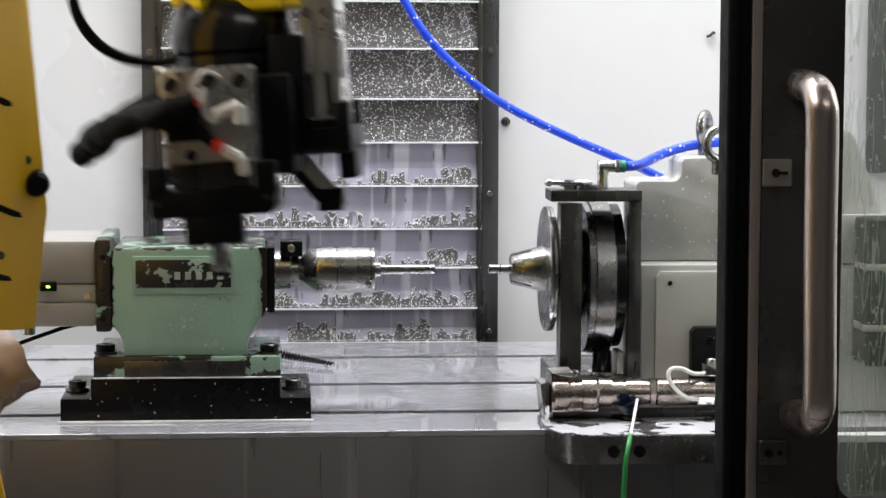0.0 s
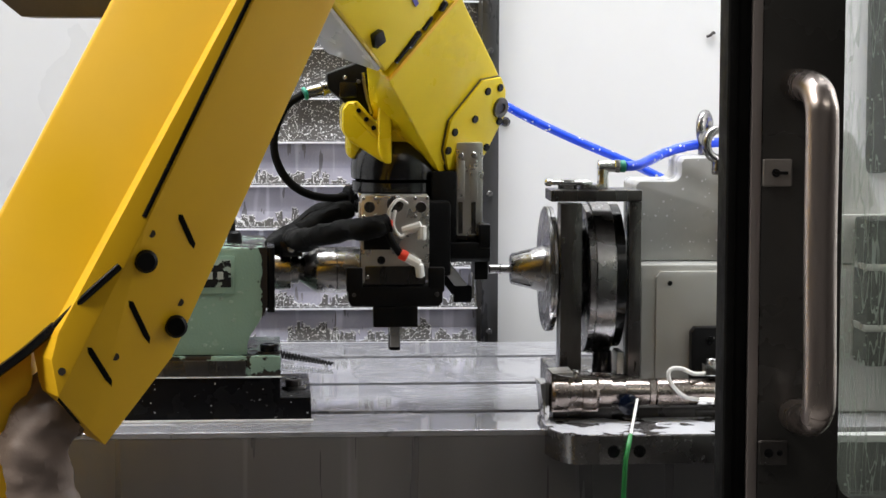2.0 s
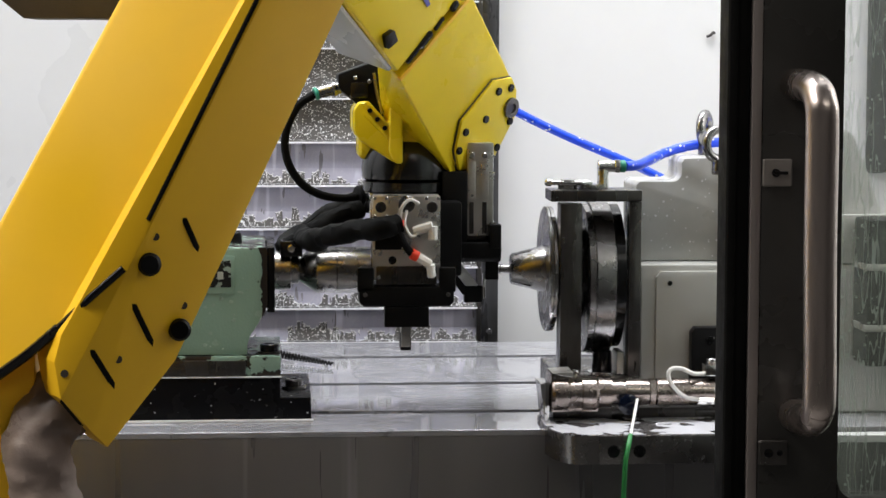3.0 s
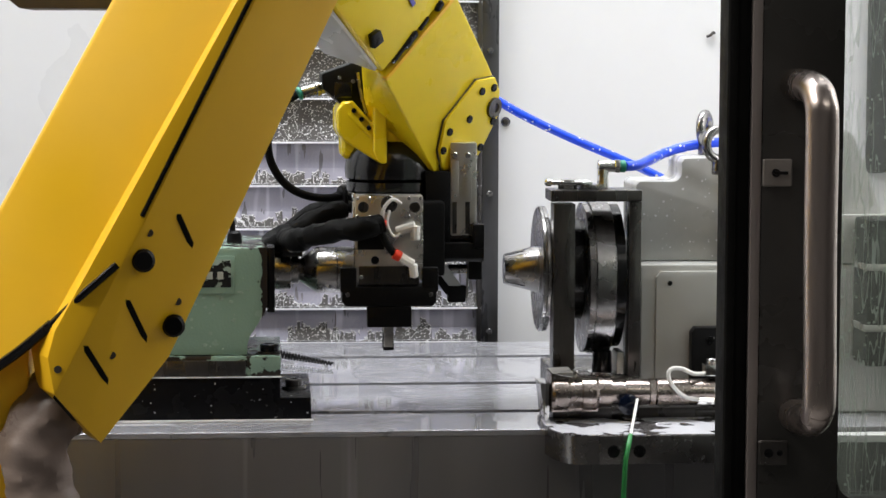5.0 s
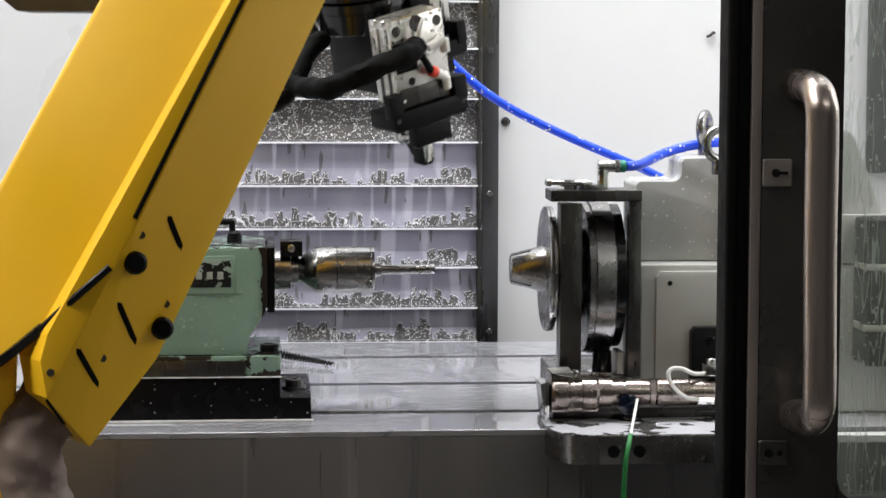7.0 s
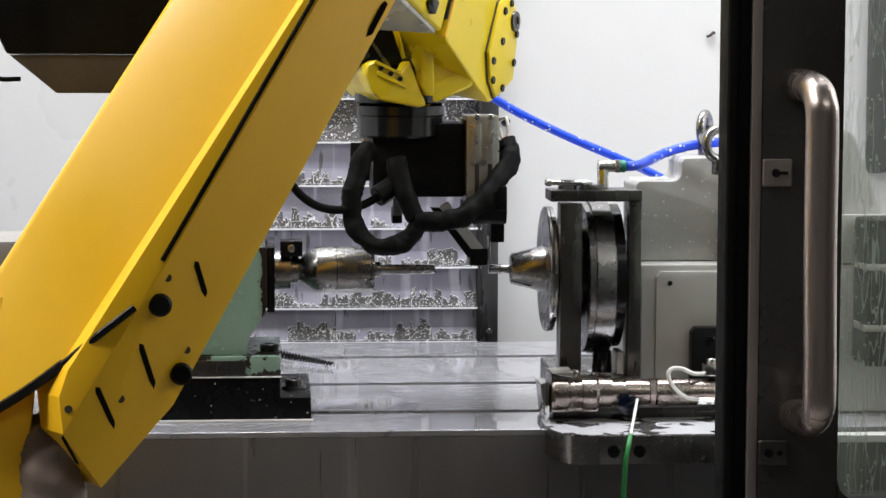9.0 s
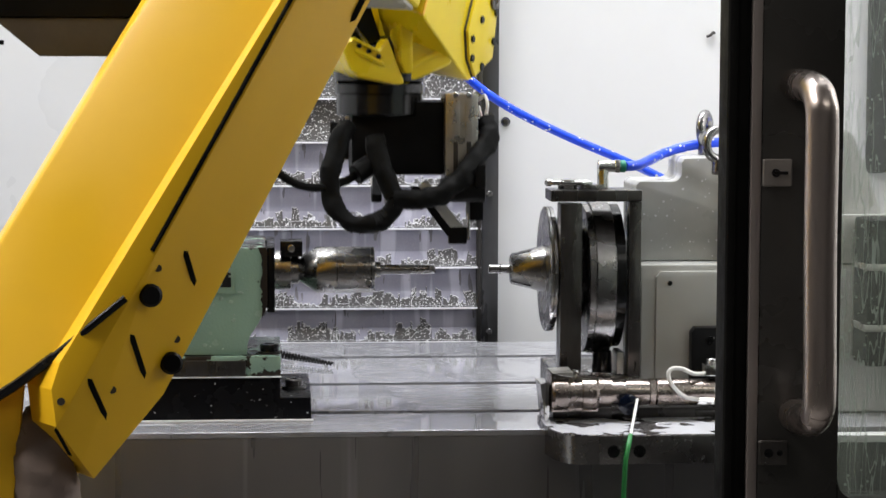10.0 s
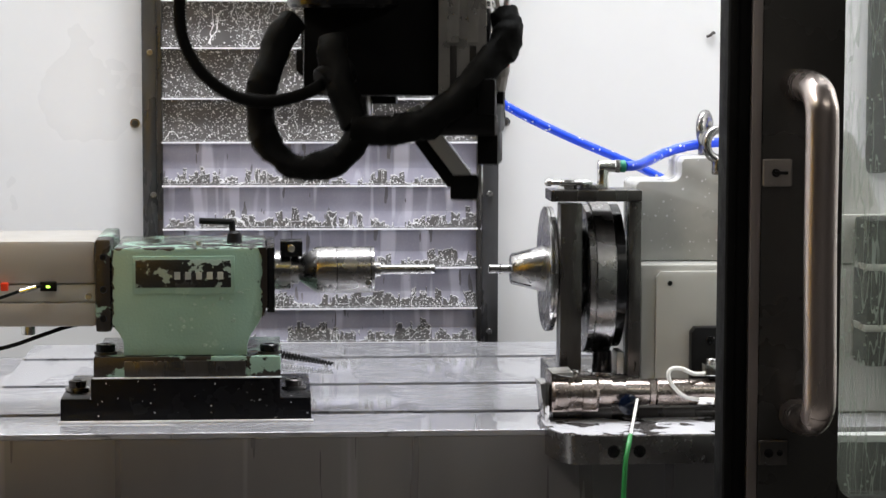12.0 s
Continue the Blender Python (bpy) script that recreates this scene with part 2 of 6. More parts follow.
M["apron"] = apron()


def glass():
    k = Nodes("window_glass")
    film = k.ramp(k.noise(30, 5, 0.6, vec=k.coords(1, 1, 0.12)), (0.35, 0.0), (0.75, 0.14))
    wander = k.noise(110, 2, 0.5, vec=k.coords(1, 1, 0.10))
    runs = k.math("LESS_THAN", k.math("ABSOLUTE", k.math("SUBTRACT", wander, 0.5), 0.0), 0.011)
    drops = k.math("LESS_THAN", k.voro(190), 0.2)
    drops = k.math("MULTIPLY", drops, k.math("GREATER_THAN", k.noise(40, 2), 0.55))
    streaks = k.math("MULTIPLY", k.math("MAXIMUM", runs, drops), 0.3)
    k.put(k.b.inputs["Alpha"], k.math("ADD", k.math("ADD", film, streaks), 0.10))
    return k.done((0.80, 0.90, 0.80), 0.12, 0.0)


M["glass"] = glass()


def glow(name, colour, power):
    k = Nodes(name)
    return k.done(colour, 0.4, 0.0, Emission_Color=(*colour, 1), Emission_Strength=power)


M["puddled"] = chipped("puddled_steel", (0.62, 0.62, 0.66), (0.06, 0.055, 0.055), 0.2, 0.53, 34)
M["foam"] = plain("coolant_foam", (0.8, 0.8, 0.83), 0.3, 0, 90, 0.1, 0.4)
M["led"] = glow("green_led", (0.5, 1.0, 0.1), 3.0)
M["lamp"] = glow("lamp_diffuser", (1.0, 0.98, 0.95), 4.0)


# ---- mesh helpers ----
def bevelled(bm, width, segments=2):
    if width:
        bmesh.ops.bevel(bm, geom=[e for e in bm.edges], offset=width, segments=segments, affect="EDGES", profile=0.6, clamp_overlap=True)
    return bm


def box(x0, x1, y0, y1, z0, z1, bevel=0.001, segments=2, bm=None):
    b = bmesh.new()
    bmesh.ops.create_cube(b, size=1, matrix=Matrix.Translation(((x0 + x1) / 2, (y0 + y1) / 2, (z0 + z1) / 2)) @ Matrix.Diagonal((x1 - x0, y1 - y0, z1 - z0, 1)))
    bevelled(b, bevel, segments)
    return joined(bm, b)


def joined(bm, b):
    if bm is None:
        return b
    me = bpy.data.meshes.new("tmp")
    b.to_mesh(me)
    b.free()
    bm.from_mesh(me)
    bm.verts.index_update()
    bpy.data.meshes.remove(me)
    return bm


def prism(outline, y0, y1, bevel=0.001, segments=2, bm=None):
    """An outline in x and z, drawn out from y0 to y1."""
    b = bmesh.new()
    vs = [b.verts.new((x, y0, z)) for x, z in outline]
    f = b.faces.new(vs)
    r = bmesh.ops.extrude_face_region(b, geom=[f])
    bmesh.ops.translate(b, verts=[v for v in r["geom"] if isinstance(v, bmesh.types.BMVert)], vec=(0, y1 - y0, 0))
    bmesh.ops.recalc_face_normals(b, faces=b.faces)
    bevelled(b, bevel, segments)
    return joined(bm, b)


def turned(profile, axis="X", at=(0, 0, 0), n=40, bm=None):
    """A body of revolution: (distance along the axis, radius) pairs."""
    b = bmesh.new()
    rings = []
    for a, r in profile:
        ring = []
        for i in range(n):
            c, s = math.cos(2 * math.pi * i / n), math.sin(2 * math.pi * i / n)
            p = {"X": (a, r * c, r * s), "Y": (r * c, a, r * s), "Z": (r * c, r * s, a)}[axis]
            ring.append(b.verts.new(Vector(p) + Vector(at)))
        rings.append(ring)
    for p, q in zip(rings, rings[1:]):
        for i in range(n):
            b.faces.new((p[i], p[(i + 1) % n], q[(i + 1) % n], q[i]))
    b.faces.new(rings[0])
    b.faces.new(rings[-1])
    bmesh.ops.recalc_face_normals(b, faces=b.faces)
    for f in b.faces:
        f.smooth = len(f.verts) == 4
    return joined(bm, b)


def rod(a, c, r, n=16, bm=None, chamfer=0.12):
    """A round bar from a to c."""
    a, c = Vector(a), Vector(c)
    length = (c - a).length
    b = turned([(0, r * (1 - chamfer)), (r * chamfer, r), (length - r * chamfer, r), (length, r * (1 - chamfer))], "Z", n=n)
    b.transform(Matrix.Translation(a) @ (c - a).to_track_quat("Z", "Y").to_matrix().to_4x4())
    return joined(bm, b)


def spline(points, n=8):
    """A smooth line through the points."""
    P = [Vector(p) for p in points]
    P = [P[0] * 2 - P[1]] + P + [P[-1] * 2 - P[-2]]
    out = []
    for a, b, c, d in zip(P, P[1:], P[2:], P[3:]):
        for i in range(n):
            t = i / n
            out.append(0.5 * (2 * b + (c - a) * t + (2 * a - 5 * b + 4 * c - d) * t * t + (3 * b - a - 3 * c + d) * t ** 3))
    return out + [P[-2]]


def tube(points, r, n=12, steps=8, ripple=0.0, bm=None, crumple=0.0):
    """A round hose along a smooth line; ripple gives it rings."""
    line = spline(points, steps)
    b = bmesh.new()
    rings, side = [], None
    for i, p in enumerate(line):
        way = (line[min(i + 1, len(line) - 1)] - line[max(i - 1, 0)]).normalized()
        side = (side - way * side.dot(way)).normalized() if side else way.orthogonal().normalized()
        up = way.cross(side)
        rr = r * (1 + (ripple if i % 2 else -ripple))
        rings.append([b.verts.new(p + (side * math.cos(2 * math.pi * k / n) + up * math.sin(2 * math.pi * k / n)) * rr) for k in range(n)])
    if crumple:
        for v in b.verts:
            v.co += noise.noise_vector(v.co * 55) * crumple + noise.noise_vector(v.co * 160) * crumple * 0.4
    for p, q in zip(rings, rings[1:]):
        for k in range(n):
            b.faces.new((p[k], p[(k + 1) % n], q[(k + 1) % n], q[k])).smooth = True
    b.faces.new(rings[0])
    b.faces.new(rings[-1])
    bmesh.ops.recalc_face_normals(b, faces=b.faces)
    return joined(bm, b)


def hull(points, bevel=0.002, segments=2, bm=None):
    b = bmesh.new()
    for p in points:
        b.verts.new(p)
    r = bmesh.ops.convex_hull(b, input=b.verts)
    loose = [v for v in b.verts if not v.link_faces]
    bmesh.ops.delete(b, geom=loose, context="VERTS")
    bmesh.ops.dissolve_limit(b, angle_limit=radians(2), verts=b.verts, edges=b.edges)
    bevelled(b, bevel, segments)
    return joined(bm, b)


def mesh_of(name, bm, material):
    me = bpy.data.meshes.new(name)
    bm.to_mesh(me)
    bm.free()
    me.materials.append(M[material])
    me.shade_smooth()
    me.set_sharp_from_angle(angle=radians(32))
    return me


def part(name, bm, material, parent, label=""):
    ob = new(name, mesh_of(name, bm, material))
    ob.parent = parent
    return tagged(ob, label)


def thing(name, label, category, at=(0, 0, 0), group="", kind=""):
    ob = new(name)
    ob.location = at
    ob.empty_display_size = 0.02
    return tagged(ob, label, category, group, kind)


def setting(name, bm, material, label=""):
    ob = new(name, mesh_of(name, bm, material))
    return tagged(ob, label, kind="structure")


def bolt(name, parent, x, y, z, r=0.008, h=0.009, axis="Z", material="black_iron", label=""):
    """A socket screw with its hexagon recess, head upwards or towards the front."""
    p = [(0, r * 0.95), (h * 0.85, r), (h, r * 0.88), (h, r * 0.5), (h * 0.55, r * 0.48), (h * 0.55, r * 0.02)]
    b = turned(p, "Z", n=18)
    if axis == "-Y":
        b.transform(Matrix.Rotation(radians(90), 4, "X"))
    if axis == "X":
        b.transform(Matrix.Rotation(radians(90), 4, "Y"))
    b.transform(Matrix.Translation((x, y, z)))
    return part(name, b, material, parent, label)


# ---- the hall ----
setting("floor", box(-6, 6, -7, 4, -0.96, -0.9, 0), "hall_floor")
setting("wall_south", box(-6, 6, -7.2, -7, -0.9, 3.0, 0), "hall_wall")
setting("wall_west", box(-6.2, -6, -7, 4, -0.9, 3.0, 0), "hall_wall")
setting("wall_east", box(6, 6.2, -7, 4, -0.9, 3.0, 0), "hall_wall")
setting("wall_north", box(-6, 6, 4, 4.2, -0.9, 3.0, 0), "hall_wall")
setting("ceiling", box(-6.2, 6.2, -7.2, 4.2, 3.0, 3.1, 0), "hall_wall")

# ---- machine cabin ----
WY = 0.58
setting("wall_back", box(-1.0, 1.1, WY, WY + 0.03, -0.6, 1.9, 0), "wall", "white enamelled sheet steel back wall of the cabin")
setting("wall_left", box(-1.03, -1.0, -0.45, WY + 0.03, -0.6, 1.9, 0), "wall")
setting("wall_right", box(1.1, 1.13, -0.45, WY + 0.03, -0.6, 1.9, 0), "wall")
setting("cabin_roof", box(-1.03, 1.13, -0.45, WY + 0.03, 1.9, 1.93, 0), "wall")
setting("cabin_floor", box(-1.0, 1.1, -0.45, WY, -0.62, -0.6, 0), "apron")
setting("sill_front", box(-1.03, 1.13, -0.47, -0.45, -0.9, -0.28, 0), "apron")
lamp = thing("cabin_lamp", "long white lamp under the cabin roof", "lamp", (0.05, 0.02, 1.9))
part("housing", box(-0.67, 0.67, -0.27, 0.27, -0.03, -0.001, 0.004), "wall", lamp)


# ---- plated way cover on the back wall ----
def way_cover():
    cover = thing("way_cover", "coolant-splashed steel way cover of overlapping plates on the back wall", "machine cover", (0, 0, 0))
    # each plate leans out a little towards its lower lip
    edges = [0.430, 0.372, 0.3192, 0.263, 0.2141, 0.1652, 0.1167, 0.0725, 0.0262, -0.0125, -0.06]
    for top, low in zip(edges, edges[1:]):
        outline = [(-0.002, top - low + 0.004), (0.004, top - low + 0.004), (-0.007, 0.004), (-0.011, 0.0035), (-0.011, 0.0), (-0.004, 0.0)]
        sheet = prism(outline, -0.277, 0.087, 0.0)
        sheet.transform(Matrix(((0, 1, 0, 0), (1, 0, 0, 0), (0, 0, 1, 0), (0, 0, 0, 1))))
        bmesh.ops.recalc_face_normals(sheet, faces=sheet.faces)
        plate = part("plate", sheet, "filmed" if top < 0.22 else "beaded", cover)
        plate.location = (0, WY - 0.014, low)
        part("lip", box(-0.276, 0.086, WY - 0.0268, WY - 0.0252, low + 0.0002, low + 0.0022, 0.0), "foam", cover, "white coolant bead along the lip")
    for x0, x1 in ((-0.294, -0.2775), (0.087, 0.106)):
        part("stile", box(x0, x1, WY - 0.022, WY - 0.001, -0.06, 0.46, 0.001), "frame", cover, "dark steel side strip")
    for x0, x1 in ((-0.2778, -0.271), (0.081, 0.0868)):
        part("seal", box(x0, x1, WY - 0.027, WY - 0.004, -0.06, 0.46, 0.002), "dark_steel", cover)
    for x, z in ((0.0957, 0.3185), (0.0957, 0.1571), (0.0957, 0.0), (-0.285, 0.3155), (-0.282, 0.1566)):
        bolt("screw", cover, x, WY - 0.022, z, 0.0035, 0.003, "-Y", "steel")
    return cover


way_cover()
for sx, sz in ((0.1158, 0.2377), (-0.3033, 0.2357)):
    s = thing("wall_screw", "small domed steel screw with washer in the white wall", "screw", (sx, WY, sz), "wall screws")
    part("washer", turned([(0, 0.0055), (-0.001, 0.0055)], "Y", n=20), "steel", s)
    part("head", turned([(-0.001, 0.004), (-0.003, 0.0035), (-0.0035, 0.0015), (-0.002, 0.001)], "Y", n=16), "dark_steel", s)
setting("trim", box(0.533, 0.62, WY - 0.02, WY - 0.001, 0.18, 0.9, 0.002), "slot")
chip = thing("metal_chip", "dark curled metal chip stuck to the white wall", "chip", (0.3504, WY, 0.337))
part("curl", tube([(-0.004, -0.002, -0.002), (0, -0.005, 0.0), (0.003, -0.002, 0.003), (0.004, -0.005, 0.002)], 0.0016, 6, 4), "dark_steel", chip)


# ---- table ----
def table():
    t = thing("machine_table", "long wet steel machine table with T-slots", "machine table")
    for y0, y1 in ((-0.0984, -0.011), (0.005, 0.157), (0.173, 0.344), (0.360, 0.467)):
        part("land", box(-0.407, 0.75, y0, y1, -0.018, 0, 0.0, 1), "table", t)
    part("lip", box(-0.407, 0.75, -0.1012, -0.0985, -0.005, 0, 0.0004, 1), "table", t)
    part("slot_floor", box(-0.4065, 0.75, -0.0984, 0.466, -0.05, -0.0182, 0.0), "slot", t)
    part("apron", box(-0.62, 0.75, -0.0985, 0.46, -0.32, -0.051, 0.0), "apron", t, "dark streaked steel front")
    part("front_edge", box(-0.62, 0.75, -0.1012, -0.0986, -0.32, -0.0052, 0.0005), "apron", t)
    part("end_tray", box(-0.62, -0.408, -0.09, 0.46, -0.0505, -0.012, 0.002), "table", t)
    return t


table()


# ---- tailstock ----
def riser():
    r = thing("riser_block", "black oiled iron riser block on the machine table", "riser block")
    stepped = [(-0.3325, 0.0), (-0.3325, 0.021), (-0.3065, 0.021), (-0.3065, 0.038), (-0.144, 0.038), (-0.144, 0.021), (-0.1175, 0.021), (-0.1175, 0.0)]
    part("block", prism(stepped, -0.047, 0.096, 0.0012), "riser", r)
    part("coolant_bead", box(-0.3345, -0.1155, -0.0500, -0.0472, 0.0, 0.0022, 0.0009), "foam", r, "white coolant bead along the base")
    for x in (-0.322, -0.132):
        for y in (0.005,):
            part("washer", turned([(0.0211, 0.0108), (0.0235, 0.0108)], "Z", (x, y, 0)), "steel", r)
            bolt("bolt", r, x, y, 0.0236, 0.0080, 0.006, "Z", "dark_steel")
    return r


riser()


def tailstock():
    t = thing("tailstock", "worn green cast tailstock with chipped paint on a black riser", "tailstock")
    outline = [(-0.285, 0.1505), (-0.158, 0.1505), (-0.1555, 0.148), (-0.1555, 0.099), (-0.162, 0.086), (-0.170, 0.074), (-0.1725, 0.0655), (-0.1725, 0.0575),
               (-0.278, 0.0575), (-0.2785, 0.069), (-0.282, 0.077), (-0.288, 0.0835), (-0.288, 0.1475)]
    part("body", prism(outline, -0.043, 0.083, 0.0015), "green", t)
    part("worn_edge", prism([(-0.163, 0.1507), (-0.1565, 0.1507), (-0.1550, 0.1485), (-0.1550, 0.1), (-0.160, 0.089), (-0.1585, 0.107), (-0.160, 0.12), (-0.158, 0.138)], -0.0436, -0.04, 0.0), "green_edge", t, "dark chipped edge")
    part("foot", box(-0.304, -0.1435, -0.047, 0.087, 0.0385, 0.057, 0.002), "green_edge", t)
    # white strip paints the wet highlight along the foot's lower edge
    part("coolant_bead", box(-0.3045, -0.1430, -0.0492, -0.0472, 0.0384, 0.0397, 0.0005), "foam", t, "white strip for the wet highlight along the foot")
    part("front_strip", box(-0.2775, -0.174, -0.0495, -0.0472, 0.040, 0.0535, 0.0008), "dark_steel", t, "brown stained strip")
    part("name_plate_rim", prism([(-0.270, 0.1435), (-0.183, 0.1435), (-0.183, 0.111), (-0.270, 0.111)], -0.0445, -0.0431, 0.0006), "green", t)
    part("name_plate", box(-0.2675, -0.186, -0.0452, -0.0446, 0.1165, 0.1405, 0.0002), "plate", t, "black name plate with rubbed-off letters")
    for i in range(8):
        x = -0.262 + i * 0.0092
        if i in (3, 4, 5, 6, 7):
            part("letter_bar", box(x, x + 0.005, -0.0456, -0.0453, 0.1235, 0.1300, 0.0001, 1), "worn_print", t)
    rnd = random.Random(5)
    for cx, cz, spread, count in ((-0.200, 0.100, 0.022, 16), (-0.175, 0.118, 0.012, 10), (-0.228, 0.084, 0.010, 8), (-0.195, 0.066, 0.020, 7), (-0.275, 0.150, 0.004, 4)):
        for _ in range(count):
            fx, fz, fr = cx + rnd.uniform(-1, 1) * spread, cz + rnd.uniform(-1, 1) * spread * 0.6, rnd.uniform(0.0006, 0.0022)
            if not (-0.283 < fx < -0.164 and 0.060 < fz < 0.147) or (fx < -0.181 and fz > 0.109):
                continue
            ring = [(fx + fr * rnd.uniform(0.6, 1.3) * math.cos(a), -0.0432 - e, fz + fr * rnd.uniform(0.5, 1.1) * math.sin(a)) for a in (0.2, 1.3, 2.2, 3.3, 4.2, 5.4) for e in (0.0, 0.0005)]
            part("paint_flake", hull(ring, 0.0), "flake", t)
    part("quill_plate", box(-0.1553, -0.1485, -0.035, 0.075, 0.0935, 0.1500, 0.001), "black_iron", t, "black end plate")
    prof = [(-0.150, 0.0175), (-0.1345, 0.0175), (-0.134, 0.0165)]
    part("quill", turned(prof, "X", (0, AY, AZ)), "steel", t)
    part("sensor_block", box(-0.1435, -0.124, AY - 0.02, AY + 0.01, AZ + 0.0135, AZ + 0.027, 0.0008), "black_iron", t)
    bolt("sensor_screw", t, -0.134, AY - 0.0201, AZ + 0.021, 0.0035, 0.0015, "-Y", "bright")
    centre = [(-0.134, 0.0125), (-0.1275, 0.0122), (-0.1265, 0.0100), (-0.112, 0.0200), (-0.1105, 0.0205), (-0.094, 0.0205), (-0.0935, 0.0200), (-0.093, 0.0205), (-0.064, 0.0205), (-0.0635, 0.0198), (-0.063, 0.0205), (-0.0605, 0.0203), (-0.060, 0.0195), (-0.060, 0.0075), (-0.0545, 0.007), (-0.054, 0.0045), (-0.0065, 0.0042), (-0.0055, 0.0034)]
    part("live_centre", turned(centre, "X", (0, AY, AZ), 56), "steel", t, "bright turned steel centre")
    bolt("set_screw", t, -0.066, AY - 0.0185, AZ - 0.0095, 0.003, 0.002, "-Y", "bright")
    # clamping lever on top
    part("lever", tube([(-0.186, 0.02, 0.151), (-0.186, 0.02, 0.166), (-0.190, 0.02, 0.1680), (-0.215, 0.02, 0.1690)], 0.0029, 10, 5), "black", t, "black clamping lever")
    part("lever_hub", turned([(0.1505, 0.007), (0.158, 0.006), (0.16, 0.004)], "Z", (-0.184, 0.02, 0)), "black", t)
    part("oil_screw", turned([(0.1505, 0.004), (0.1535, 0.004), (0.154, 0.002)], "Z", (-0.215, -0.01, 0)), "bright", t)
    for x, y in ((-0.295, -0.025), (-0.1535, -0.03)):
        part("washer", turned([(0.0571, 0.0098), (0.0592, 0.0098)], "Z", (x, y, 0)), "dark_steel", t)
        bolt("bolt", t, x, y, 0.0593, 0.0085, 0.0065)
    # drive at the back end
    part("flange", box(-0.302, -0.2885, -0.043, 0.083, 0.078, 0.158, 0.003), "green_edge", t, "dark worn flange")
    for z in (0.143, 0.115, 0.09):
        bolt("flange_screw", t, -0.295, -0.0431, z, 0.003, 0.002, "-Y")
    part("motor", box(-0.56, -0.3022, -0.035, 0.076, 0.119, 0.1565, 0.004), "motor", t, "grey motor housing")
    part("motor_rail", box(-0.56, -0.3022, -0.033, 0.07, 0.103, 0.1188, 0.002), "cast_dim", t)
    part("motor_base", box(-0.56, -0.3022, -0.035, 0.076, 0.082, 0.1028, 0.003), "motor", t)
    part("sensor", box(-0.349, -0.335, -0.041, -0.0355, 0.1135, 0.1215, 0.0008), "black", t)
    part("sensor_lamp", box(-0.3435, -0.3405, -0.0425, -0.0412, 0.1165, 0.1185, 0.0003), "led", t, "glowing green light")
    part("sensor_plug", box(-0.382, -0.376, -0.043, -0.0355, 0.114, 0.121, 0.0008), "red", t)
    part("sensor_lead", tube([(-0.347, -0.041, 0.118), (-0.36, -0.044, 0.116), (-0.375, -0.046, 0.111), (-0.395, -0.046, 0.104)], 0.0014, 8, 5), "rubber", t)
    part("sensor_boot", rod((-0.352, -0.0425, 0.1172), (-0.366, -0.0455, 0.1135), 0.0022, 10), "bright", t)
    bolt("motor_screw", t, -0.3085, -0.0331, 0.108, 0.003, 0.002, "-Y", "bright")
    part("cable", tube([(-0.30, 0.0, 0.082), (-0.325, -0.01, 0.080), (-0.35, -0.02, 0.073), (-0.38, -0.03, 0.064), (-0.43, -0.03, 0.055)], 0.0018, 8, 6), "rubber", t)
    part("gland", rod((-0.362, -0.015, 0.0822), (-0.362, -0.015, 0.073), 0.006, 12), "bright", t)
    return t


tailstock()
chain = thing("coiled_cable", "dark coiled spring cable lying on the table", "cable")
coil = [(-0.145 + i * 0.00062, 0.33 - i * 0.0006 + 0.0035 * math.cos(i * 1.3), 0.0075 - i * 0.00004 + (0.0042 - i * 0.00003) * math.sin(i * 1.3)) for i in range(90)]
part("coil", tube(coil, 0.0009, 6, 3), "rubber", chain)


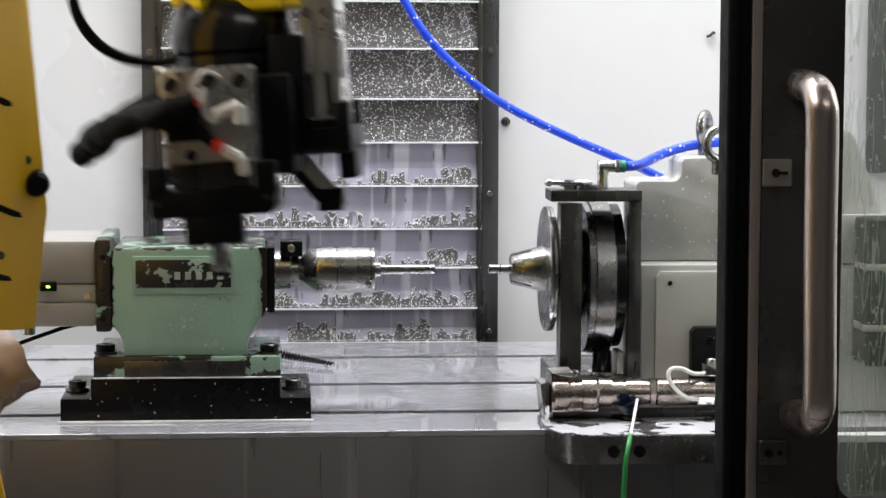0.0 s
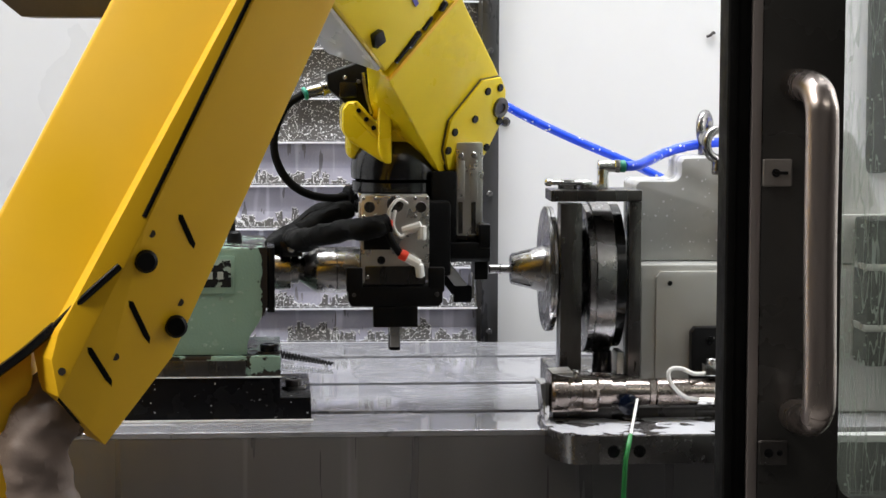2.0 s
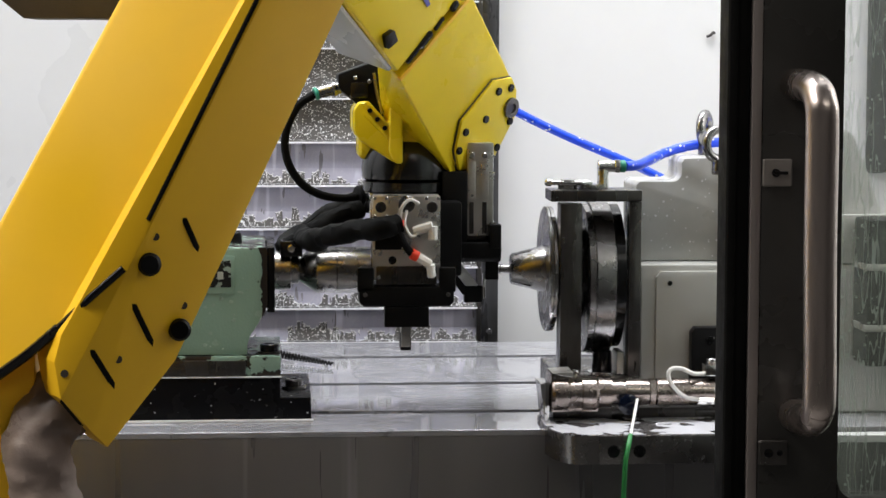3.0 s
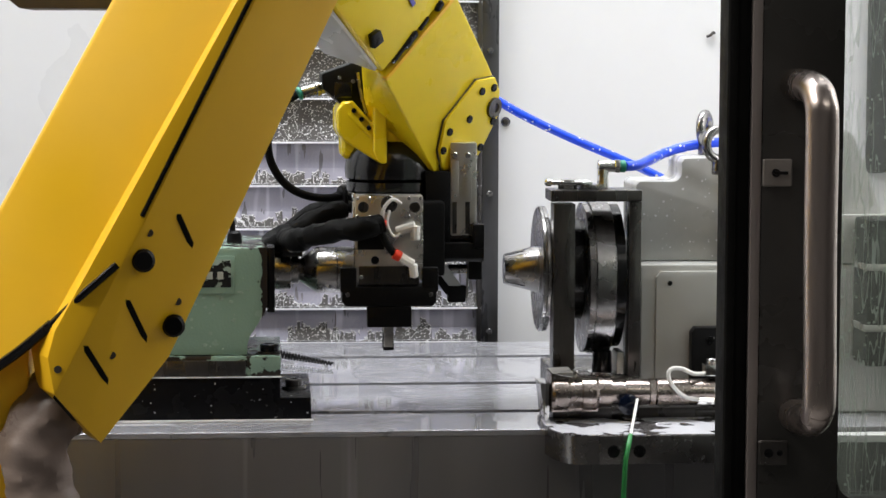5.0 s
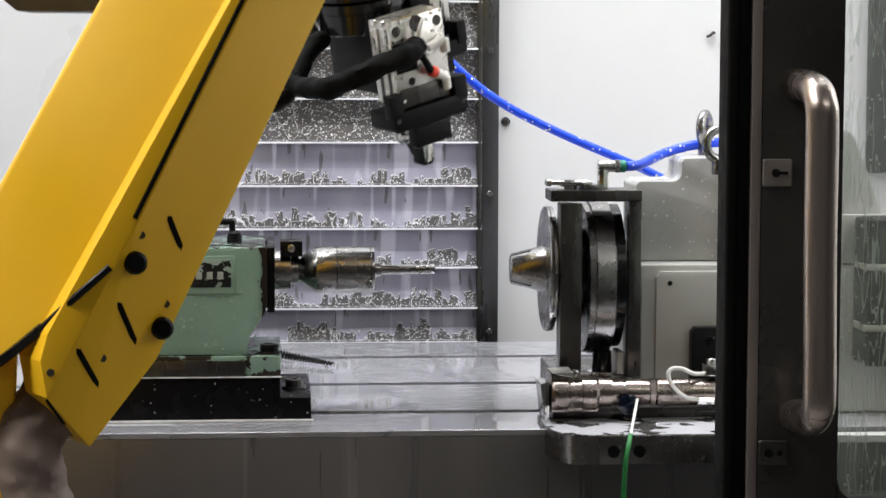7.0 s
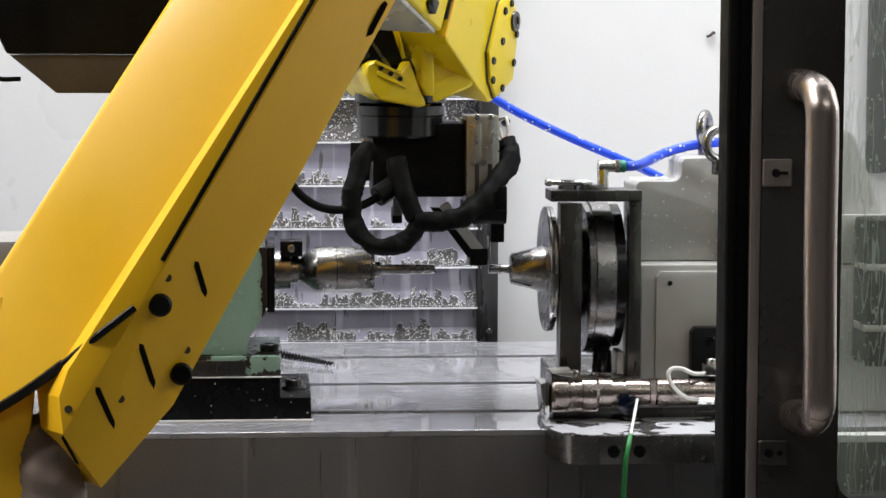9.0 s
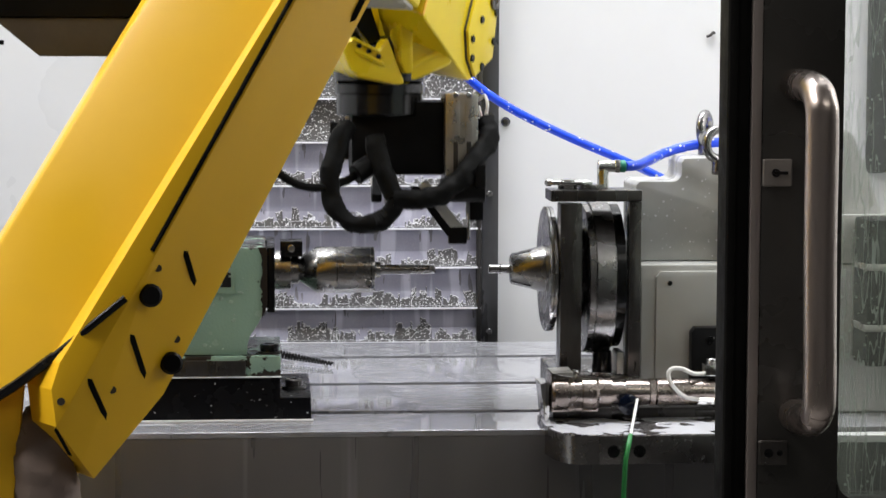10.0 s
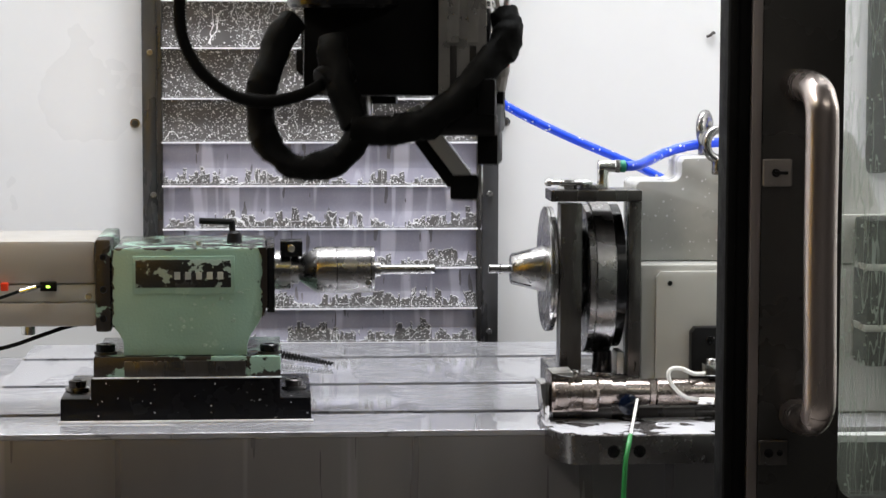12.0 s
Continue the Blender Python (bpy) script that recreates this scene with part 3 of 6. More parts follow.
# ---- rotary indexer ----
def indexer():
    t = thing("rotary_indexer", "grey cast rotary indexer with steel yoke plates on the table", "rotary indexer")
    low = [(0.172, 0.133), (0.40, 0.133), (0.40, 0.0), (0.172, 0.0)]
    part("body", prism(low, -0.03, 0.18, 0.003), "cast_dim", t)
    part("cover", prism([(0.189, 0.1275), (0.39, 0.1275), (0.39, 0.002), (0.185, 0.002), (0.185, 0.1225)], -0.0335, -0.0301, 0.0012), "cast_dim", t)
    step = [(0.2045 + 0.008 * math.sin(a), 0.2125 - 0.008 * math.cos(a)) for a in (0.0, 0.4, 0.8, 1.2, 1.57)]
    shoulder = [(0.1715, 0.1335), (0.1715, 0.201), (0.175, 0.2045)] + step + [(0.2125, 0.2210), (0.2150, 0.2250), (0.36, 0.2270), (0.385, 0.1335)]
    part("shoulder", prism(shoulder, 0.0, 0.07, 0.003, 2), "shoulder", t)
    tall = [(0.2475, 0.1335), (0.2475, 0.2080), (0.2500, 0.2120), (0.298, 0.2120), (0.302, 0.2160), (0.304, 0.2460), (0.308, 0.2505), (0.356, 0.2515), (0.363, 0.2460), (0.389, 0.1790), (0.390, 0.1335)]
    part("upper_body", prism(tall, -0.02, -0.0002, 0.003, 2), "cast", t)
    part("front_cover", prism([(0.2475, 0.1335), (0.2475, 0.170), (0.2535, 0.1765), (0.395, 0.1765), (0.395, 0.1335)], -0.031, -0.0205, 0.0015), "cast_dim", t)
    part("motor", box(0.3605, 0.52, -0.08, -0.0335, 0.048, 0.176, 0.004), "black", t, "black drive motor")
    for z in (0.1315, 0.0785):
        part("motor_band", box(0.3590, 0.52, -0.081, -0.0335, z, z + 0.006, 0.001), "alu", t)
    bolt("cover_screw", t, 0.197, -0.0337, 0.117, 0.0022, 0.0015, "-Y")
    bolt("cover_screw", t, 0.197, -0.0337, -0.0 + 0.005, 0.0022, 0.0015, "-Y")
    part("terminal_box", prism([(0.2145, 0.075), (0.218, 0.0795), (0.30, 0.0795), (0.30, 0.002), (0.2145, 0.002)], -0.047, -0.0337, 0.0015), "black", t, "black terminal box")
    bolt("box_screw", t, 0.231, -0.0472, 0.068, 0.004, 0.002, "-Y", "black_iron")
    for x, z, turn in ((0.2435, 0.2330, 62), (0.2432, 0.2215, 25)):
        pts = [(0.013 * math.cos(a), 0, 0.0165 + 0.013 * math.sin(a)) for a in [2 * math.pi * i / 24 for i in range(25)]]
        ring = tube(pts, 0.0042, 12, 2)
        rod((0, 0, -0.0105), (0, 0, 0.004), 0.006, 14, ring)
        ring.transform(Matrix.Translation((x, 0.055 if turn == 62 else -0.011, z)) @ Matrix.Rotation(radians(turn), 4, "Z"))
        part("eye_bolt", ring, "steel", t, "steel lifting eye")
    # fixed yoke plates and ring
    part("rear_plate", box(0.1595, 0.1705, -0.04, -0.012, 0.036, 0.1890, 0.0012), "dark_steel", t, "dark ground steel plate")
    part("top_plate", box(0.0905, 0.1705, -0.042, 0.0, 0.1893, 0.1992, 0.0012), "dark_steel", t, "dark ground steel plate")
    part("body_ring", turned([(0.1400, 0.060), (0.1425, 0.0640), (0.1575, 0.0640), (0.1575, 0.05)], "X", (0, AY, AZ - 0.006), 64), "black_iron", t)
    part("bearing_ring", turned([(0.1245, 0.062), (0.1255, 0.0672), (0.1300, 0.0675), (0.1304, 0.0655), (0.1312, 0.0655), (0.1316, 0.0685), (0.1480, 0.0682), (0.1492, 0.066), (0.1494, 0.05)], "X", (0, AY, AZ - 0.008), 72), "steel", t, "polished steel ring")
    part("spindle", turned([(0.095, 0.045), (0.1250, 0.045)], "X", (0, AY, AZ), 48), "black_iron", t)
    part("base_plate", box(0.098, 0.1720, -0.03, 0.09, 0.0002, 0.0355, 0.002), "dark_steel", t)
    part("jack_screw", turned([(0.0357, 0.009), (0.044, 0.009), (0.0445, 0.0085), (0.056, 0.0085), (0.057, 0.007)], "Z", (0.139, -0.024, 0), 24), "black_iron", t)
    part("jack_washer", turned([(0.0356, 0.0125), (0.0385, 0.0125)], "Z", (0.139, -0.024, 0)), "bright", t)
    part("stop_block", box(0.1515, 0.1575, -0.03, 0.0, 0.0358, 0.056, 0.001), "alu", t)
    # clamp lever and air elbow on the top plate
    bar = rod((0.092, -0.025, 0.2050), (0.126, -0.025, 0.2050), 0.0022, 12)
    rod((0.087, -0.025, 0.2052), (0.094, -0.025, 0.2050), 0.0034, 12, bar, 0.5)
    box(0.100, 0.128, -0.034, -0.014, 0.2030, 0.2062, 0.001, 2, bar)
    part("clamp_bar", bar, "bright", t, "bright clamping lever")
    part("clamp_nut", turned([(0.1993, 0.0085), (0.2035, 0.0085), (0.2075, 0.0075), (0.208, 0.005)], "Z", (0.1075, -0.024, 0), 6), "bright", t)
    part("clamp_pad", box(0.118, 0.134, -0.034, -0.01, 0.1993, 0.2035, 0.001), "steel", t)
    elbow = rod((0.139, -0.02, 0.1993), (0.139, -0.02, 0.217), 0.005, 8)
    rod((0.1345, -0.02, 0.219), (0.150, -0.02, 0.219), 0.0052, 12, elbow)
    rod((0.1345, -0.02, 0.2135), (0.1435, -0.02, 0.2135), 0.0035, 8, elbow)
    rod((0.149, -0.02, 0.219), (0.154, -0.02, 0.219), 0.0064, 6, elbow)
    part("air_elbow", elbow, "bright", t, "nickel push-in air elbow")
    part("elbow_collar", rod((0.154, -0.02, 0.219), (0.159, -0.02, 0.219), 0.0055, 16), "teal", t)
    return t


indexer()


def collet_unit():
    """The sliding nose: front yoke plate, face plate and collet."""
    t = thing("collet_head", "steel collet head with round face plate and yoke plate", "collet chuck")
    part("yoke_plate", box(0.0995, 0.1185, -0.0395, -0.0145, 0.0400, 0.1872, 0.0012), "dark_steel", t, "dark ground steel plate")
    face = [(0.0920, 0.030), (0.0920, 0.0545), (0.0930, 0.0560), (0.0948, 0.0562), (0.0952, 0.0552), (0.0957, 0.0562), (0.0985, 0.0562), (0.0994, 0.055), (0.0994, 0.03)]
    part("face_plate", turned(face, "X", (0, AY, AZ), 72), "steel", t, "polished round steel face plate")
    nose = [(0.0620, 0.0045), (0.0620, 0.0125), (0.0635, 0.0138), (0.0800, 0.0180), (0.0918, 0.0212), (0.0921, 0.0212)]
    part("collet", turned(nose, "X", (0, AY, AZ), 56), "steel", t, "tapered steel collet")
    for a in (-98, 22, 142):
        b = prism([(0.0619, 0.0046), (0.0619, 0.0126), (0.0636, 0.0141), (0.0798, 0.0185), (0.0798, 0.0046)], -0.0006, 0.0006, 0.0)
        b.transform(Matrix.Translation((0, AY, AZ)) @ Matrix.Rotation(radians(a), 4, "X"))
        part("slit", b, "black_iron", t)
    return t


collet_head = collet_unit()


def tray():
    t = thing("support_shelf", "bright steel support shelf with rounded corner beside the table", "machine shelf")
    pts = [(0.079, -0.095)] + [(0.103 - 0.024 * math.cos(a), -0.095 - 0.060 * math.sin(a)) for a in (0.2, 0.4, 0.6, 0.8, 1.0, 1.2, 1.4, 1.57)] + [(0.30, -0.155), (0.30, -0.05), (0.079, -0.05)]
    for name, z0, z1, material in (("shelf", -0.0205, 0.0032, "steel"), ("puddle", 0.0033, 0.0042, "puddled")):
        b = prism(pts, z0, z1, 0.0)
        b.transform(Matrix(((1, 0, 0, 0), (0, 0, 1, 0), (0, 1, 0, 0), (0, 0, 0, 1))))
        bmesh.ops.recalc_face_normals(b, faces=b.faces)
        part(name, b, material, t)
    part("front_bar", box(0.1175, 0.31, -0.161, -0.1552, -0.0195, 0.0042, 0.001), "steel", t, "ground steel bar with socket screws")
    for x in (0.1290, 0.1506):
        bolt("bar_screw", t, x, -0.1611, -0.0088, 0.0052, 0.0008, "-Y", "black_iron")
    part("side_web", prism([(0.0765, 0.037), (0.0845, 0.037), (0.0845, 0.0044), (0.0805, 0.0044)], -0.09, -0.052, 0.0008), "bright", t)
    return t


tray()


def air_unit():
    t = thing("air_cylinder", "nickel-plated clamping cylinder with fittings on the shelf", "air cylinder")
    part("block", prism([(0.0855, 0.0465), (0.093, 0.0445), (0.1265, 0.0415), (0.1265, 0.013), (0.0855, 0.013)], -0.092, -0.055, 0.0015), "nickel", t)
    part("foot", box(0.09, 0.30, -0.072, -0.057, 0.0043, 0.0129, 0.001), "dark_steel", t)
    part("end_cap", turned([(0.0862, 0.010), (0.0862, 0.0135), (0.0885, 0.015), (0.100, 0.015), (0.1005, 0.0135), (0.112, 0.0135), (0.1125, 0.015), (0.1240, 0.015), (0.1266, 0.013)], "X", (0, -0.084, 0.0275), 32), "nickel", t)
    y, z = -0.082, 0.0285
    part("barrel", turned([(0.1268, 0.010), (0.127, 0.0128), (0.138, 0.0128), (0.1385, 0.0105), (0.150, 0.0105), (0.1505, 0.0115), (0.164, 0.0115), (0.1705, 0.0108), (0.171, 0.009)], "X", (0, y, z), 32), "nickel", t)
    part("coupling", turned([(0.1712, 0.008), (0.1712, 0.0125), (0.176, 0.0125), (0.1765, 0.0105)], "X", (0, y, z), 6), "nickel", t)
    part("rod_tube", turned([(0.1767, 0.0105), (0.178, 0.0118), (0.205, 0.0118), (0.206, 0.0108), (0.32, 0.0108), (0.32, 0.004)], "X", (0, y, z), 32), "nickel", t)
    part("valve", box(0.2185, 0.245, -0.09, -0.068, 0.0424, 0.0525, 0.0015), "bright", t)
    bolt("valve_screw", t, 0.226, -0.079, 0.0526, 0.0045, 0.004, "Z", "bright")
    part("hose_loop", tube([(0.214, -0.0905, 0.0225), (0.20, -0.093, 0.026), (0.19, -0.094, 0.035), (0.186, -0.093, 0.044), (0.189, -0.092, 0.0495), (0.198, -0.091, 0.0495), (0.208, -0.089, 0.045), (0.2185, -0.085, 0.044)], 0.0019, 10, 8), "white_plastic", t, "white air tube loop")
    part("hose_nut", rod((0.212, -0.0905, 0.0222), (0.226, -0.0895, 0.0215), 0.0042, 8), "bright", t)
    part("clamp_cap", prism([(0.086, 0.0467), (0.104, 0.048), (0.104, 0.043), (0.093, 0.0447)], -0.094, -0.06, 0.0008), "alu", t)
    bolt("cap_screw", t, 0.1065, -0.08, 0.0435, 0.0045, 0.004, "Z", "bright")
    return t


air_unit()


def probe_plug():
    t = thing("sensor_connector", "blue-black round sensor connector with green lead", "connector")
    part("cap", turned([(-0.1005, 0.003), (-0.1003, 0.006), (-0.099, 0.0088), (-0.0955, 0.0088), (-0.090, 0.007)], "Y", (0.1515, 0, 0.0200), 24), "blue_cap", t)
    part("boot", rod((0.1585, -0.0995, 0.0245), (0.1435, -0.158, 0.0045), 0.0012, 10), "white_plastic", t)
    part("lead", tube([(0.1435, -0.158, 0.0045), (0.1400, -0.168, -0.004), (0.1370, -0.172, -0.02), (0.1360, -0.172, -0.06), (0.139, -0.172, -0.12)], 0.0021, 10, 6), "green_wire", t, "green wire")
    return t


probe_plug()
hose = thing("air_hose", "blue plastic air hose hanging in the cabin", "hose")
part("long_run", tube([(-0.045, 0.3, 0.43), (-0.017, 0.3, 0.3698), (0.0088, 0.3, 0.3302), (0.049, 0.3, 0.2905), (0.0894, 0.3, 0.262), (0.1473, 0.3, 0.2333), (0.2056, 0.3, 0.2086), (0.2466, 0.3, 0.19), (0.29, 0.3, 0.165)], 0.0044, 14, 6), "blue", hose)
part("branch", tube([(0.159, -0.02, 0.219), (0.170, -0.015, 0.2195), (0.185, 0.01, 0.2225), (0.205, 0.045, 0.2275), (0.225, 0.055, 0.2325), (0.25, 0.06, 0.236), (0.29, 0.07, 0.238)], 0.0044, 14, 6), "blue", hose)


# ---- sliding door ----
def door():
    d = thing("sliding_door", "black enamelled machine door with steel handle and window", "machine door")
    part("seal", box(0.1505, 0.1580, -0.50, -0.47, -0.3, 0.75, 0.003, 3), "rubber", d, "black rubber seal")
    part("seal_lip", box(0.1582, 0.1670, -0.495, -0.47, -0.3, 0.75, 0.002), "rubber", d)
    part("edge_strip", box(0.1672, 0.1740, -0.5, -0.47, -0.3, 0.75, 0.0008), "door_strip", d, "grey-brown edge strip")
    part("frame", box(0.1742, 0.2295, -0.5, -0.47, -0.3, 0.75, 0.0012), "door", d)
    part("lower_rail", box(0.2297, 0.85, -0.4995, -0.4705, -0.3, 0.018, 0.001), "door", d)
    part("upper_rail", box(0.2297, 0.85, -0.4995, -0.4705, 0.55, 0.75, 0.001), "door", d)
    corner = [(0.2297, 0.0182), (0.2297, 0.032)] + [(0.2427 - 0.013 * math.cos(a), 0.032 - 0.0137 * math.sin(a)) for a in (0.2, 0.5, 0.8, 1.1, 1.4)] + [(0.2427, 0.0182)]
    part("corner", prism(corner, -0.4995, -0.4705, 0.0), "door", d)
    pane = part("pane", box(0.2297, 0.85, -0.487, -0.483, 0.0185, 0.5498, 0), "glass", d, "coolant-streaked window pane")
    pane.visible_shadow = False
    part("inner_panel", box(0.2297, 0.85, -0.470, -0.466, 0.0185, 0.0525, 0), "door", d)
    part("inner_ledge", box(0.2297, 0.85, -0.474, -0.460, 0.0527, 0.0580, 0.0012), "cast", d, "pale inner ledge below the pane")
    for z0, z1 in ((0.231, 0.2495), (0.043, 0.060)):
        part("keeper", box(0.1745, 0.1945, -0.5035, -0.5002, z0, z1, 0.002, 3), "latch" if z0 > 0.1 else "dark_steel", d, "worn latch plate")
        zm = (z0 + z1) / 2
        if z0 > 0.1:
            part("keeper_slot", box(0.1805, 0.1915, -0.5042, -0.5036, zm - 0.0011, zm + 0.0011, 0.0008), "black_iron", d)
            part("keeper_screw", turned([(-0.5036, 0.0030), (-0.5046, 0.0028), (-0.5048, 0.0014), (-0.5040, 0.0012)], "Y", (0.1832, 0, zm), 16), "black_iron", d)
        else:
            for kx, kr in ((0.1812, 0.0031), (0.1888, 0.0020)):
                part("keeper_hole", turned([(-0.5036, kr), (-0.5041, kr), (-0.5038, kr * 0.5)], "Y", (kx, 0, zm), 16), "black_iron", d)
    arc = [(0.1985, -0.5, 0.2985), (0.1990, -0.523, 0.2985), (0.2005, -0.545, 0.2965), (0.2015, -0.557, 0.288), (0.2020, -0.56, 0.27), (0.2020, -0.56, 0.19), (0.2032, -0.56, 0.105), (0.2028, -0.557, 0.089), (0.2020, -0.545, 0.0805), (0.2005, -0.523, 0.078), (0.2000, -0.5, 0.078)]
    part("handle", tube([(x - 0.002, y, z) for x, y, z in arc], 0.0108, 24, 10), "steel_handle", d, "brushed steel pull handle")
    return d


M["steel_handle"] = plain("brushed_handle_steel", (0.60, 0.52, 0.48), 0.26, 1.0, 40, 0.08, 0.05, stretch=(1, 1, 0.1))
door()


# ---- robot ----
robot = thing("industrial_robot", "yellow six-axis industrial robot with a double gripper", "robot")


def lower_arm():
    """Near link: two long faces that meet in a ridge, with a slotted end flange."""
    k = 0.000371
    P = lambda x, y, d: ((x - 292) * k, d, (531 - y) * k)
    # the broad face falls back evenly from the ridge
    back = lambda x, y: 0.00022 * ((260 - x) * 960 + (400 - y) * 460) / 1064.5
    main = [P(x, y, max(0.0, back(x, y))) for x, y in ((720, -560), (260, 400), (215, 478), (100, 592), (0, 675), (-60, 725), (444, -460), (183, 35), (-5, 395), (-60, 500))]
    main = main + [(x, 0.13, z) for x, y, z in main]
    arm = part("lower_arm", hull(main, 0.004, 3), "yellow", robot)
    away = lambda x, y: -0.004 + 0.00036 * max(0.0, ((x - 268) * 955 + (y - 395) * 457) / 1058.7)
    flange = [P(x, y, away(x, y)) for x, y in ((725, -560), (268, 395), (222, 480), (112, 592), (100, 640), (112, 705), (165, 775), (190, 806), (860, -560), (580, 0), (470, 270), (352, 560), (310, 652), (206, 762))]
    flange = flange + [(x - 0.014, y + 0.045, z) for x, y, z in flange]
    side = hull(flange, 0.002, 2)
    both = joined(hull(main, 0.004, 3), side.copy())
    solid = ([v.co.copy() for v in both.verts], [[v.index for v in f.verts] for f in both.faces])
    both.free()
    part("side_cover", side, "yellow", arm)

    skin = BVHTree.FromPolygons(*solid)

    def on(x, y, lift=0.0):
        """The point of the arm's front surface behind this place of the drawing."""
        q = P(x, y, 0)
        hit = skin.ray_cast(Vector((q[0], -0.2, q[2])), Vector((0, 1, 0)))[0]
        return Vector((q[0], (hit.y if hit else 0.02) - lift, q[2]))

    for x0, y0, x1, y1 in ((322, 385, 350, 450), (234, 538, 270, 622), (162, 618, 203, 696), (112, 706, 148, 766), (640, -120, 610, -50)):
        a, c = on(x0, y0), on(x1, y1)
        run = (c - a).normalized()
        lozenge = hull([a, c] + [a.lerp(c, u) + run.cross(Vector((0, 1, 0))) * e for u in (0.05, 0.88) for e in (0.0031, -0.0031)] + [a.lerp(c, u) + Vector((0, e, 0)) for u in (0.2, 0.7) for e in (-0.002, 0.006)], 0.0)
        part("slot", lozenge, "rubber", arm)
    for x, y in ((265, 467), (318, 592), (625, -230)):
        q = on(x, y)
        part("knob", turned([(q.y + 0.008, 0.0072), (q.y - 0.006, 0.0078), (q.y - 0.009, 0.006)], "Y", (q.x, 0, q.z), 20), "black", arm)
    for x, y in ((275, 418), (325, 548), (210, 640), (118, 660)):
        q = on(x, y)
        part("plug", turned([(q.y + 0.004, 0.0026), (q.y - 0.0006, 0.0026)], "Y", (q.x, 0, q.z), 12), "grey_box", arm)
    for line, r in (([(262, 388), (350, 205), (448, 0)], 0.0017), ([(448, 0), (570, -255), (690, -505)], 0.0015), ([(220, 474), (160, 528), (104, 584)], 0.0026), ([(104, 584), (50, 632), (-5, 674)], 0.0035)):
        part("groove", tube([on(x, y) for x, y in line], r, 8, 6), "black_iron", arm)
    part("joint_housing", hull([P(x, y, d) for x, y in ((-300, 620), (-60, 500), (-10, 470), (60, 640), (50, 900), (-20, 1100), (-300, 1100)) for d in (0.045, 0.12)], 0.004), "yellow", arm)
    return arm


arm = lower_arm()
sleeve_ob = part("cable_sleeve", tube([(0.035, 0.02, 0.045), (0.006, 0.01, 0.030), (-0.008, 0.0, 0.005), (-0.006, 0.0, -0.025), (0.002, 0.0, -0.06), (0.006, 0.0, -0.11)], 0.023, 28, 12, 0.0, None, 0.004), "sleeve", robot, "grey-brown fabric cable sleeve")


